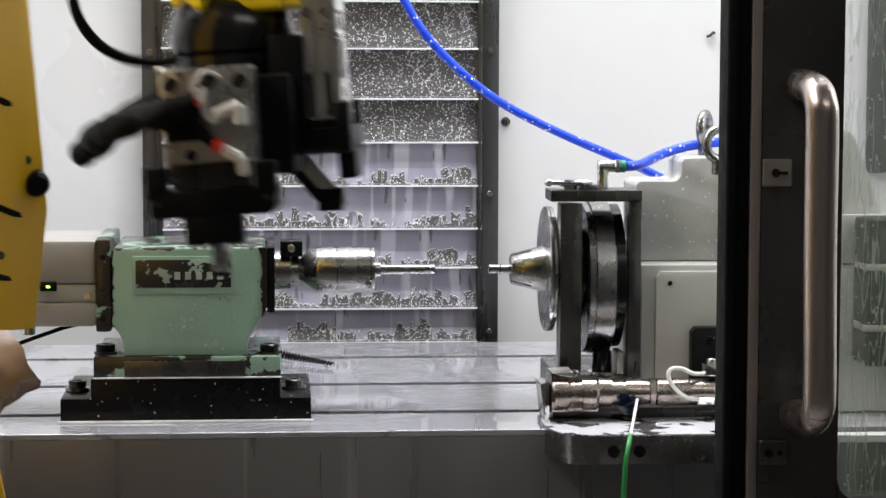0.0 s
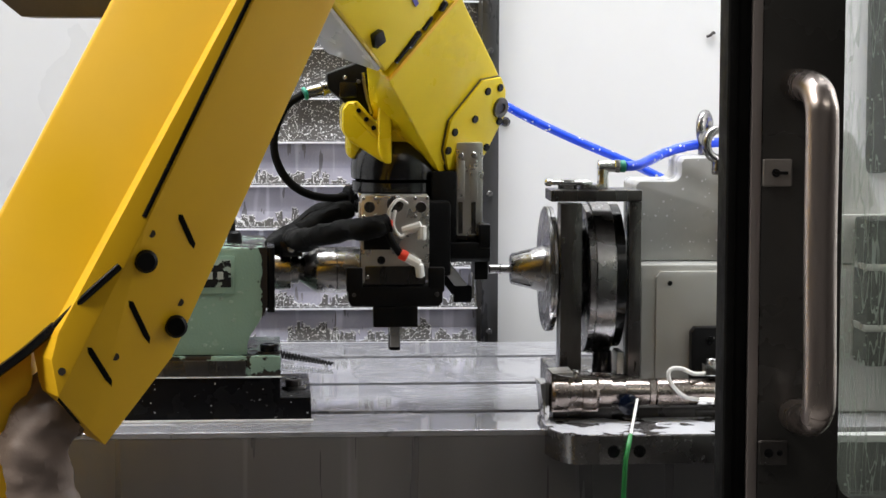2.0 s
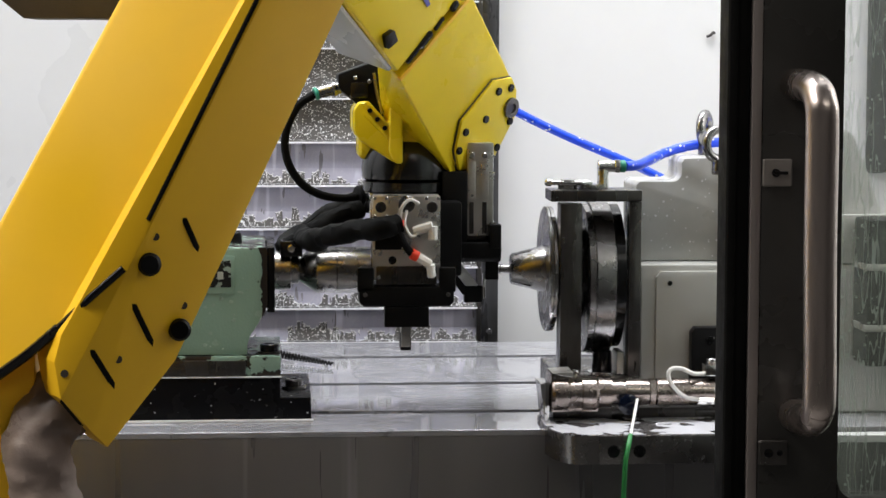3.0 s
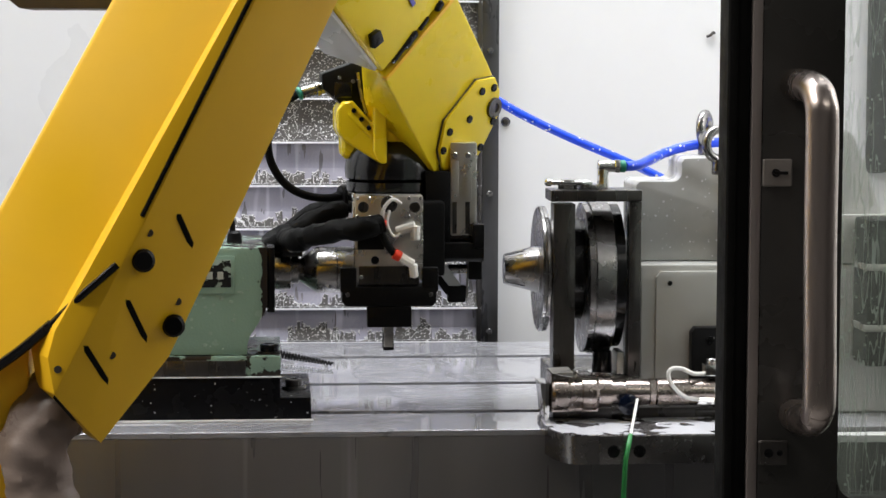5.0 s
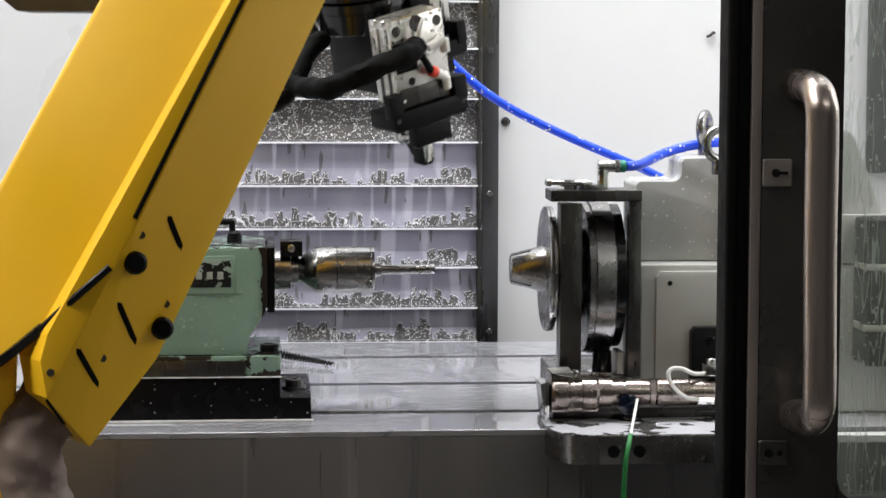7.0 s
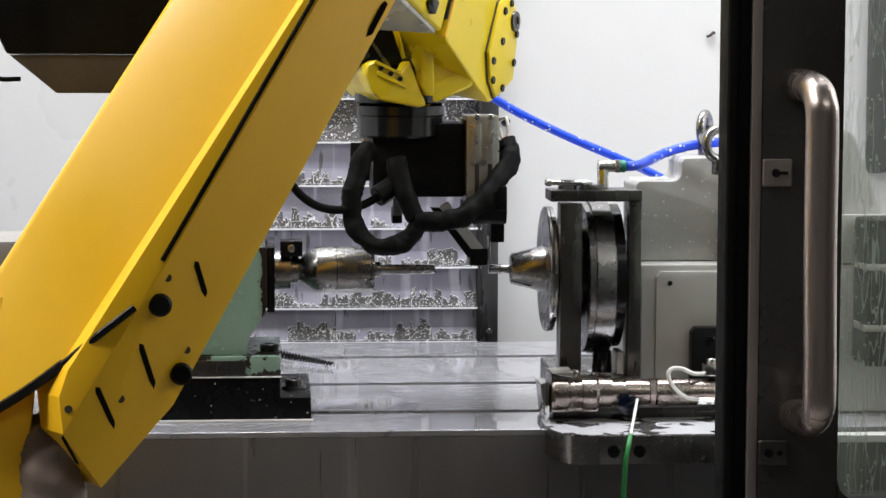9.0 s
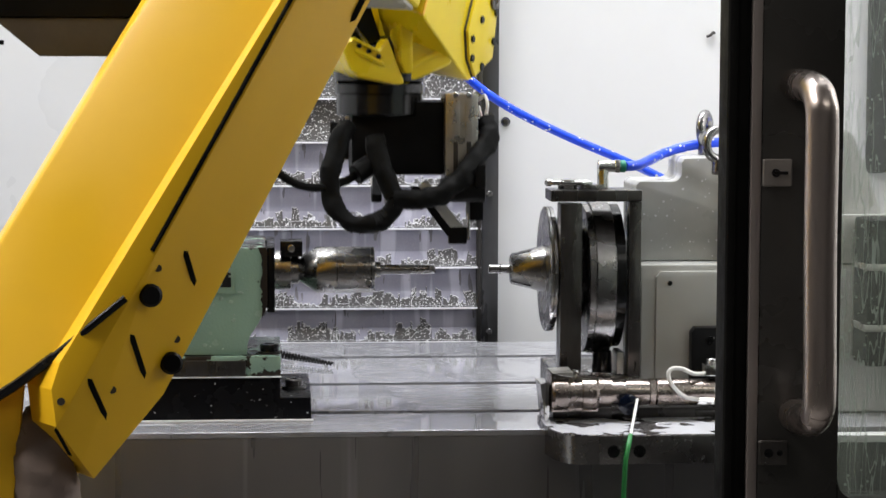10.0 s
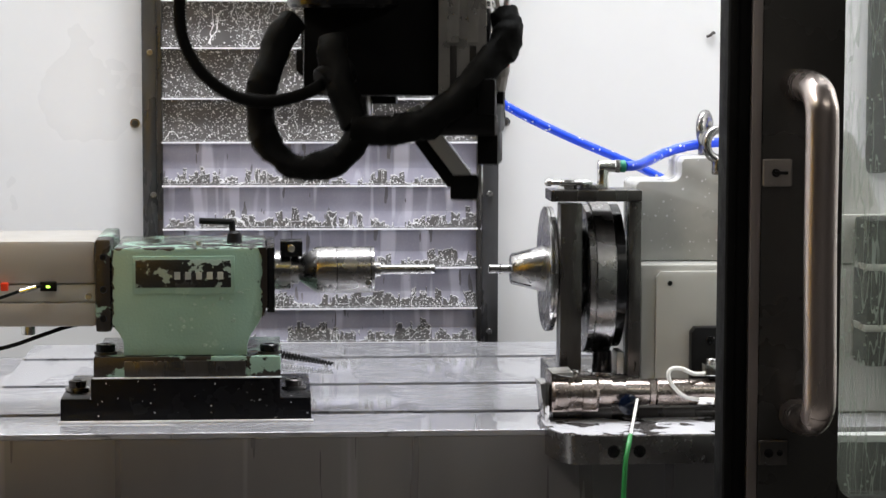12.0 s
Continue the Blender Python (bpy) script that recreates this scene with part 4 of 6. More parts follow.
def forearm():
    """Box-shaped link that comes down and away from the elbow: p runs along it, q across its front face, h out of that face."""
    corner, along, across, out = Vector((-0.012, -0.102, 0.096)), Vector((0.4008, 0.6012, -0.6913)), Vector((0.6129, 0.3849, 0.6900)), Vector((0.6809, -0.7003, -0.2142))
    f = lambda p, q, h=0.0: corner + along * p + across * q + out * h
    end = [(0.090, 0.0), (0.1215, -0.002), (0.128, 0.004), (0.154, 0.036), (0.138, 0.086), (0.117, 0.101), (0.09, 0.102)]
    low = [f(0.0, -0.003), f(0.0, 0.102), f(0.0, 0.106, -0.030), f(0.0, 0.096, -0.072), f(0.0, 0.035, -0.060), f(0.0, 0.0, -0.010)]
    low += [f(p, q) for p, q in end] + [f(0.10, 0.100, -0.035), f(0.125, 0.075, -0.045), f(0.128, 0.03, -0.045), f(0.112, 0.003, -0.055), f(0.070, 0.0, -0.060), f(0.030, 0.0, -0.032)]
    body = part("forearm", hull(low, 0.005, 3), "lemon", robot)
    high = [f(-0.004, -0.001, -0.001), f(-0.004, 0.100, -0.001), f(-0.004, 0.104, -0.030), f(-0.004, 0.095, -0.070), f(-0.004, 0.034, -0.058), f(-0.004, 0.000, -0.068)]
    high += [f(-0.30, -0.045), f(-0.30, 0.100), f(-0.30, 0.112, -0.03), f(-0.30, 0.1, -0.1), f(-0.30, -0.04, -0.1)]
    part("upper_beam", hull(high, 0.005, 3), "lemon", body)
    part("joint_lip", hull([f(p, q, h) for p in (0.0005, 0.004) for q, h in ((-0.002, 0.0008), (0.101, 0.0008), (0.101, -0.004), (-0.002, -0.004))], 0.0008), "yellow", body, "orange joint lip")
    for q0, q1, r in ((0.012, 0.046, 0.0022), (0.030, 0.048, 0.0034), (0.052, 0.066, 0.0020), (0.076, 0.086, 0.0036), (0.090, 0.099, 0.0030)):
        part("joint_gap", rod(f(-0.004, q0, -0.0010), f(-0.006, q1, -0.0010), r, 8, None, 0.5), "black_iron", body)
    # pale strip: sheen of the lit lower-left face put into colour
    lit_rows = [(-0.20, -0.004), (-0.20, -0.064), (-0.014, -0.062), (-0.010, -0.004)]
    part("edge_guard", hull([f(p, -0.0455 * max(0.0, -p - 0.004) / 0.296 - 0.0005 - e, h) for p, h in lit_rows for e in (0, 0.004)], 0.0012), "cast", body, "pale strip painting the lit lower-left face")
    for p, q in ((-0.040, 0.003), (-0.100, 0.0)):
        part("lug", hull([f(p + dp, q + dq, h) for dp, dq in ((-0.007, 0.0), (0.005, -0.004), (0.007, 0.008), (-0.004, 0.010)) for h in (-0.003, 0.005)], 0.001), "black_iron", body)
    cover = [(0.0875, 0.031), (0.0865, 0.081), (0.101, 0.0995), (0.116, 0.098), (0.136, 0.084), (0.151, 0.038), (0.1245, 0.005), (0.105, 0.0115)]
    rim = [f(p, q) for p, q in cover]
    mid = sum(rim, Vector()) / len(rim)
    part("cover_gasket", hull([mid.lerp(v, 1.02) + out * e for v in rim for e in (-0.002, 0.0018)], 0.0), "grey_box", body, "grey gasket")
    part("end_cover", hull([v + out * e for v in rim for e in (0.0008, 0.0045)], 0.0012, 2), "lemon", body, "bolted yellow cover plate")
    for p, q in ((0.0986, 0.0795), (0.1077, 0.0930), (0.1085, 0.054), (0.0992, 0.0290), (0.1075, 0.0140), (0.131, 0.0185), (0.1425, 0.051), (0.134, 0.076)):
        part("cover_bolt", rod(f(p, q, 0.004), f(p, q, 0.0062), 0.0036, 12), "black_iron", body)
    boss = turned([(0, 0.0095), (0.0025, 0.009), (0.003, 0.0045), (0.0015, 0.004)], "Z", n=24)
    boss.transform(Matrix.Translation(f(0.124, 0.0835, 0.0042)) @ out.to_track_quat("Z", "Y").to_matrix().to_4x4())
    part("cover_boss", boss, "dark_steel", body)
    for p, q, length in ((-0.055, 0.055, 0.026), (-0.053, 0.064, 0.020), (-0.040, 0.066, 0.013), (-0.075, 0.060, 0.016), (-0.078, 0.069, 0.012)):
        part("print_bar", hull([f(p + i * length, q + j * 0.0045, e) for i in (0, 1) for j in (0, 1) for e in (0.0, 0.0006)], 0), "violet", body, "unreadable blue print")
    return body


fore = forearm()


def wrist():
    lump = [(-0.050, 0.048), (-0.045, 0.040), (-0.014, 0.0200), (-0.008, 0.0200), (-0.008, 0.062), (-0.020, 0.055), (-0.036, 0.0735), (-0.045, 0.0730), (-0.050, 0.066)]
    w = part("wrist", prism(lump, -0.042, 0.032, 0.003, 3), "lemon", robot)
    slab = box(-0.0078, 0.044, -0.031, 0.038, 0.0165, 0.0500, 0.006, 3)
    part("shoulder", slab, "lemon", w)
    part("shoulder_step", box(0.004, 0.041, -0.028, 0.0, 0.0505, 0.0575, 0.002, 2), "lemon", w)
    part("column", box(-0.0078, 0.034, 0.012, 0.034, 0.0505, 0.12, 0.003, 2), "lemon", w)
    part("shoulder_flange", box(-0.002, 0.0455, -0.0325, 0.012, 0.028, 0.034, 0.002, 2), "lemon", w)
    part("rear_housing", box(-0.045, -0.0082, -0.014, 0.033, 0.0215, 0.066, 0.008, 3), "lemon", w)
    part("ledge", hull([(x, y, z) for x, z in ((-0.041, 0.0615), (-0.0385, 0.0650), (-0.0205, 0.0445), (-0.0205, 0.0405)) for y in (-0.0445, -0.04)], 0.001), "lemon", w)
    part("ledge", hull([(x, y, z) for x, z in ((-0.040, 0.0720), (-0.0370, 0.0742), (-0.0205, 0.0560), (-0.0205, 0.0525)) for y in (-0.0445, -0.04)], 0.001), "lemon", w)
    for x, z in ((-0.0355, 0.0655), (-0.0290, 0.0580), (-0.0225, 0.0505)):
        part("screw", rod((x, -0.0415, z), (x, -0.0445, z), 0.0022, 8), "black_iron", w)
    part("motor_cap", hull([(x, y, z) for x, z in ((-0.050, 0.079), (-0.034, 0.060), (-0.008, 0.060), (-0.006, 0.100), (-0.03, 0.109), (-0.063, 0.097), (-0.062, 0.084)) for y in (-0.024, 0.022)], 0.003), "black", w, "black motor cap")
    part("cap_block", box(-0.052, -0.036, -0.029, -0.0235, 0.076, 0.090, 0.0015), "gloss_black", w)
    for x, z in ((-0.047, 0.0935), (-0.035, 0.0905), (-0.0385, 0.0800)):
        part("cap_screw", rod((x, -0.0236, z), (x, -0.0262, z), 0.0019, 8), "steel", w)
    plug = rod((-0.060, -0.012, 0.085), (-0.080, -0.015, 0.080), 0.0055, 14)
    rod((-0.0645, -0.012, 0.084), (-0.0685, -0.0135, 0.083), 0.0068, 14, plug)
    part("plug", plug, "steel", w, "nickel cable plug")
    part("plug_collar", rod((-0.080, -0.015, 0.080), (-0.083, -0.0155, 0.079), 0.006, 14), "teal", w)
    lead = [(-0.0315, -0.027, 0.098), (-0.0285, -0.029, 0.080), (-0.0235, -0.030, 0.062)]
    part("bracket", tube(lead, 0.0016, 6, 4), "steel", w)
    return w


wrist_ob = wrist()
yoke_ob = part("wrist_yoke", prism([(-0.0190, 0.030), (-0.0135, 0.0195), (-0.0070, 0.0195), (-0.0070, 0.083), (-0.012, 0.091), (-0.0185, 0.081)], -0.046, 0.028, 0.0025, 3), "lemon", robot, "yellow wrist joint yoke")
loop = [(-0.083, -0.0155, 0.079), (-0.098, -0.015, 0.068), (-0.108, -0.012, 0.045), (-0.107, -0.01, 0.022), (-0.096, -0.005, 0.002), (-0.078, 0.0, -0.01), (-0.055, 0.01, -0.014), (-0.03, 0.02, -0.01)]
cable_ob = part("cable", tube(loop, 0.0037, 12, 8), "rubber", robot, "black cable loop")
part("cable_plug", rod((-0.044, 0.013, -0.0125), (-0.026, 0.021, -0.009), 0.0095, 14), "black", cable_ob)


def gripper():
    """Flange, centre body and two parallel grippers, at right angles to each other."""
    flange = [(0.044, 0.018), (0.043, 0.024), (0.036, 0.034), (0.026, 0.0395), (0.014, 0.0412), (0.005, 0.0405), (0.003, 0.0365), (0.002, 0.0400), (-0.006, 0.0400), (-0.007, 0.0385), (-0.024, 0.0385), (-0.026, 0.037), (-0.026, 0.02)]
    g = part("gripper", turned(flange, "Z", n=56), "gloss_black", robot)
    part("centre_body", box(-0.022, 0.044, -0.056, 0.026, -0.078, -0.013, 0.003), "black", g)
    part("side_plate", prism([(0.0285, 0.012), (0.0505, 0.012), (0.0505, -0.068), (0.0455, -0.068), (0.0285, -0.056)], -0.034, 0.024, 0.0015), "black", g)

    def unit(m, drop, full):
        def add(name, b, material, label=""):
            b.transform(m @ Matrix.Translation((0, 0, drop)))
            return part(name, b, material, g, label)
        y0, y1 = -0.0845, (-0.0562 if full else -0.0612)
        add("cylinder_body", box(-0.029, 0.029, y0, y1, -0.078, (-0.006 if full else 0.004), 0.0012), "alu", "milled aluminium gripper body")
        for x in (-0.022, 0.022):
            add("port", rod((x, y0 - 0.0006, -0.0155), (x, y0 + 0.002, -0.0155), 0.0048, 16), "dark_steel")
            for dx, dz in ((-0.005, -0.008), (0.005, -0.008), (0.005, -0.0235), (-0.005, -0.0235)):
                add("screw", rod((x + dx, y0 - 0.001, dz), (x + dx, y0 + 0.002, dz), 0.0016, 8), "bright")
        for x in (-0.02, -0.008, 0.008, 0.02):
            add("side_groove", box(x - 0.0025, x + 0.0025, y1 - 0.0005, y1 + 0.0008, -0.07, -0.01, 0.0005), "dark_steel")
        for y in (y0 + 0.008, y0 + 0.0195):
            add("end_groove", box(-0.0296, -0.0288, y - 0.002, y + 0.002, -0.076, -0.048, 0.0003), "dark_steel")
            add("end_rib", box(-0.0305, -0.0291, y - 0.0035, y + 0.0035, -0.046, -0.012, 0.0006), "alu")
            add("end_bolt", rod((-0.0285, y, -0.007), (-0.0312, y, -0.007), 0.0026, 12), "bright")
            add("end_groove", box(0.0288, 0.0296, y - 0.002, y + 0.002, -0.076, -0.008, 0.0003), "dark_steel")
        add("port", rod((0, y0 - 0.0006, -0.013), (0, y0 + 0.002, -0.013), 0.0075, 20), "dark_steel")
        add("recess", box(-0.027, -0.004, y0 - 0.0008, y0 + 0.002, -0.052, -0.026, 0.001), "black")
        add("hole", rod((-0.012, y0 - 0.0008, -0.061), (-0.012, y0 + 0.002, -0.061), 0.0036, 14), "black_iron")
        add("jaw_carrier", box(-0.026, 0.026, y0 - 0.002, y1, -0.082, -0.066, 0.001), "dark_steel")
        for x in (-0.024, 0.022):
            add("jaw_screw", rod((x, y0 - 0.003, -0.0755), (x, y0, -0.0755), 0.0018, 8), "bright")
        jaw = [(-0.0405, -0.0832), (0.0405, -0.0832), (0.0405, -0.0965), (0.037, -0.1003), (-0.037, -0.1003), (-0.0405, -0.0965)]
        add("jaw", prism(jaw, y0 - 0.006, y1 + (0.0 if full else 0.010), 0.0015), "black", "black gripper jaws")
        add("jaw_tongue", box(-0.019, 0.019, y0 - 0.006, y0 + 0.006, -0.1180, -0.1000, 0.001), "black")
        arm_bar = lambda rows, half: hull([(x, y, z) for x in (-half, half) for y, z in rows], 0.0008)
        add("stop_finger", arm_bar(((-0.034, -0.0875), (-0.042, -0.083), (-0.0735, -0.124), (-0.0665, -0.1300)), 0.0043), "cast", "light grey slanted finger")
        add("finger_back", arm_bar(((-0.026, -0.088), (-0.0345, -0.0885), (-0.0665, -0.1305), (-0.060, -0.1330)), 0.0043), "black")
        add("finger_tip", box(-0.0048, 0.0048, -0.0775, -0.0610, -0.1400, -0.1245, 0.0018), "black")
        add("finger_face", box(-0.0043, 0.0043, -0.0800, -0.0777, -0.1365, -0.1130, 0.0008), "bright", "bright steel finger face")
        for x in (-0.035, 0.035):
            add("jaw_ear", box(x - 0.007, x + 0.007, y0 - 0.006, y0 + 0.004, -0.088, -0.067, 0.0015), "black")
        for x in (-0.0355, 0.0355):
            add("jaw_bolt", rod((x, y0 - 0.0066, -0.09), (x, y0, -0.09), 0.002, 8), "dark_steel")
        if full:
            fit = rod((0.006, y0 - 0.004, -0.036), (0.022, y0 - 0.007, -0.031), 0.0042, 10)
            rod((0.022, y0 - 0.007, -0.031), (0.022, y0 - 0.007, -0.043), 0.0042, 10, fit)
            add("air_fitting", fit, "white_plastic")
            fit = rod((0.009, y0 - 0.007, -0.0575), (0.020, y0 - 0.006, -0.064), 0.0042, 10)
            rod((0.020, y0 - 0.006, -0.064), (0.0215, y0 - 0.004, -0.075), 0.0038, 10, fit)
            add("air_fitting", fit, "white_plastic")
            add("red_collar", rod((0.0035, y0 - 0.0075, -0.0545), (0.0095, y0 - 0.007, -0.0575), 0.0047, 14), "red", "red push-in collar")
            add("thin_hose", tube([(0.012, y0 - 0.006, -0.034), (0.004, y0 - 0.008, -0.040), (-0.002, y0 - 0.006, -0.03), (0.0, y0 - 0.003, -0.018)], 0.0015, 8, 6), "white_plastic")

    unit(Matrix.Translation((-0.006, 0, 0)), 0.0, True)
    unit(Matrix.Translation((-0.0105, 0, 0)) @ Matrix.Rotation(radians(90), 4, "Z"), 0.033, False)
    # the sleeve swings on its fitting: built as it hangs, about its pivot
    px, pz = -0.013, -0.029
    about = lambda rows: [(x - px, y, z - pz) for x, y, z in rows]
    run = about([(-0.013, -0.0925, -0.0285), (-0.022, -0.0965, -0.042), (-0.036, -0.0833, -0.0626), (-0.046, -0.0675, -0.0812), (-0.052, -0.0502, -0.0931), (-0.056, -0.0307, -0.0976), (-0.058, -0.0085, -0.096)])
    bow = about([(-0.056, -0.014, -0.096), (-0.058, -0.0017, -0.1116), (-0.060, 0.0126, -0.1185), (-0.060, 0.0297, -0.1160), (-0.058, 0.0433, -0.1000), (-0.052, 0.0455, -0.0752), (-0.044, 0.0375, -0.0480), (-0.036, 0.0282, -0.0329)])
    limb = about([(-0.056, -0.010, -0.0936), (-0.050, -0.001, -0.0729), (-0.044, 0.004, -0.0571), (-0.036, 0.0055, -0.0440)])
    hang = joined(tube(run, 0.0090, 18, 10, 0.02, None, 0.0030), joined(tube(bow, 0.0082, 18, 10, 0.02, None, 0.0030), tube(limb, 0.0085, 14, 8, 0.02, None, 0.0022)))
    hoses = part("hose_sleeve", hang, "rubber", g, "black ribbed hose sleeve")
    hoses.location = (px, 0, pz)
    part("conduit", tube([(-0.014, -0.0945, -0.034), (-0.009, -0.0955, -0.045), (-0.0025, -0.092, -0.0545)], 0.0032, 10, 5), "rubber", g)
    part("side_fitting", rod((-0.013, -0.094, -0.031), (-0.0125, -0.0935, -0.0255), 0.0042, 12), "red", g, "red push-in collar")
    part("side_hose", tube([(-0.0125, -0.0935, -0.026), (-0.011, -0.0950, -0.016), (-0.004, -0.093, -0.0085), (0.004, -0.088, -0.012)], 0.0016, 8, 6), "white_plastic", g)
    return g, hoses


grip, hose_sleeve = gripper()
rear = part("elbow_motor", hull([(x, y, z) for x, z in ((-0.036, 0.0285), (0.13, 0.0285), (0.15, 0.2), (-0.05, 0.2), (-0.05, 0.06)) for y in (-0.05, 0.05)], 0.003), "black", robot, "black elbow motor housing")
part("motor_cover", prism([(-0.034, 0.028), (0.0, 0.0), (0.09, 0.0), (0.12, 0.028)], -0.048, 0.048, 0.001), "grey_box", rear)
part("motor_lead", tube([(-0.036, -0.03, 0.06), (-0.05, -0.035, 0.035), (-0.045, -0.035, 0.012), (-0.028, -0.03, 0.010)], 0.0018, 8, 6), "rubber", rear)


# ---- workpieces ----
def workpiece(label):
    t = thing("workpiece", label, "workpiece", group="turned pins")
    part("pin", turned([(-0.0225, 0.0034), (-0.0218, 0.0042), (0.0053, 0.0042), (0.006, 0.0034)], "X", n=24), "steel", t)
    part("collar", turned([(-0.0130, 0.0041), (-0.0128, 0.0044), (-0.0118, 0.0044), (-0.0116, 0.0041)], "X", n=24), "dark_steel", t)
    return t


finished = workpiece("finished turned steel pin in the collet")
blank = workpiece("raw steel pin held by the robot gripper")


# ---- what moves ----
def motions():
    walk(grip, [
        (0.00, pose(-0.1770, -0.4600, 0.3160, 0.0, -4.0, -8.0)),
        (0.20, pose(-0.1216, -0.3400, 0.2757, 0.0, -10.0, -8.0)),
        (0.30, pose(-0.0967, -0.2650, 0.2490, 0.0, -10.0, -7.0)),
        (0.40, pose(-0.0717, -0.1900, 0.2227, 0.0, -5.0, -6.0)),
        (0.50, pose(-0.0511, -0.1300, 0.1903, 0.0, -1.0, -5.0)),
        (0.60, pose(-0.0471, -0.0850, 0.1800, 0.0, 0.0, -4.0)),
        (0.80, pose(-0.0458, -0.0300, 0.1748, 0.0, 0.0, -2.0)),
        (1.00, pose(-0.0435, 0.0150, 0.1747, 0.0, 0.0, 0.0)),
        (1.50, pose(-0.0423, 0.0200, 0.1925, 0.0, 0.0, 0.0)),
        (2.00, pose(-0.0399, 0.0200, 0.2022, 0.0, 0.0, 0.0)),
        (2.30, pose(-0.0327, 0.0200, 0.2022, 0.0, 0.0, 0.0)),
        (2.50, pose(-0.0303, 0.0200, 0.2021, 0.0, 0.0, 0.0)),
        (4.70, pose(-0.0303, 0.0200, 0.2021, 0.0, 0.0, 0.0)),
        (4.90, pose(-0.0375, 0.0200, 0.2022, 0.0, 0.0, 0.0)),
        (5.00, pose(-0.0452, 0.0200, 0.2022, 0.0, 0.0, 0.0)),
        (5.20, pose(-0.0462, 0.0200, 0.2201, 0.0, 0.0, 0.0)),
        (5.50, pose(-0.0467, 0.0200, 0.2682, 0.0, 0.0, 0.0)),
        (5.80, pose(-0.0478, 0.0200, 0.3161, 0.0, 0.0, 0.0)),
        (6.00, pose(-0.0478, 0.0200, 0.3323, 0.0, 0.0, 0.0)),
        (6.60, pose(-0.0478, 0.0200, 0.3323, 0.0, 0.0, 0.0)),
        (6.80, pose(-0.0640, 0.0180, 0.3420, 2.0, -4.0, 12.0)),
        (6.90, pose(-0.0781, 0.0103, 0.3522, 4.0, -10.0, 27.0)),
        (7.00, pose(-0.0733, 0.0044, 0.3654, 6.0, -14.0, 33.0)),
        (7.20, pose(-0.0730, 0.0082, 0.3805, 9.0, -20.7, 43.0)),
        (7.60, pose(-0.0640, 0.0200, 0.4150, 3.0, -12.0, 66.0)),
        (8.00, pose(-0.0440, 0.0200, 0.3400, 0.0, -3.0, 84.0)),
        (8.30, pose(-0.0410, 0.0200, 0.2400, 0.0, 0.0, 90.0)),
        (8.50, pose(-0.0400, 0.0200, 0.2400, 0.0, 0.0, 90.0)),
        (8.80, pose(-0.0381, 0.0200, 0.2684, 0.0, 0.0, 90.0)),
        (9.00, pose(-0.0366, 0.0200, 0.2689, 0.0, 0.0, 90.0)),
        (9.40, pose(-0.0391, 0.0200, 0.2659, 0.0, 0.0, 90.0)),
        (9.60, pose(-0.0406, 0.0200, 0.2659, 0.0, 0.0, 90.0)),
        (10.00, pose(-0.0553, 0.0200, 0.2882, 0.0, 0.0, 90.0)),
        (10.25, pose(-0.0560, 0.0200, 0.3320, 0.0, 0.0, 90.0)),
        (10.50, pose(-0.0562, 0.0200, 0.3772, 0.0, 0.0, 90.0)),
        (10.80, pose(-0.0563, 0.0200, 0.4172, 0.0, 0.0, 90.0)),
        (11.00, pose(-0.0564, 0.0200, 0.4227, 0.0, 0.0, 90.0)),
        (11.20, pose(-0.0610, -0.0400, 0.4208, 0.0, 0.0, 89.0)),
        (11.50, pose(-0.0758, -0.2300, 0.4043, 0.0, 0.0, 86.0)),
        (11.80, pose(-0.0931, -0.4700, 0.3838, 0.0, 0.0, 83.0)),
        (12.00, pose(-0.1037, -0.6200, 0.3720, 0.0, 0.0, 80.0)),
    ])
    walk(hose_sleeve, [
        (0.00, pose(-0.0130, 0.0000, -0.0290, 0.0, 45.0, 0.0)),
        (6.60, pose(-0.0130, 0.0000, -0.0290, 0.0, 45.0, 0.0)),
        (7.20, pose(-0.0130, 0.0000, -0.0290, 0.0, 32.0, 0.0)),
        (8.00, pose(-0.0130, 0.0000, -0.0290, 0.0, 4.0, 0.0)),
        (8.60, pose(-0.0130, 0.0000, -0.0290, 0.0, 0.0, 0.0)),
        (12.00, pose(-0.0130, 0.0000, -0.0290, 0.0, 0.0, 0.0)),
    ])
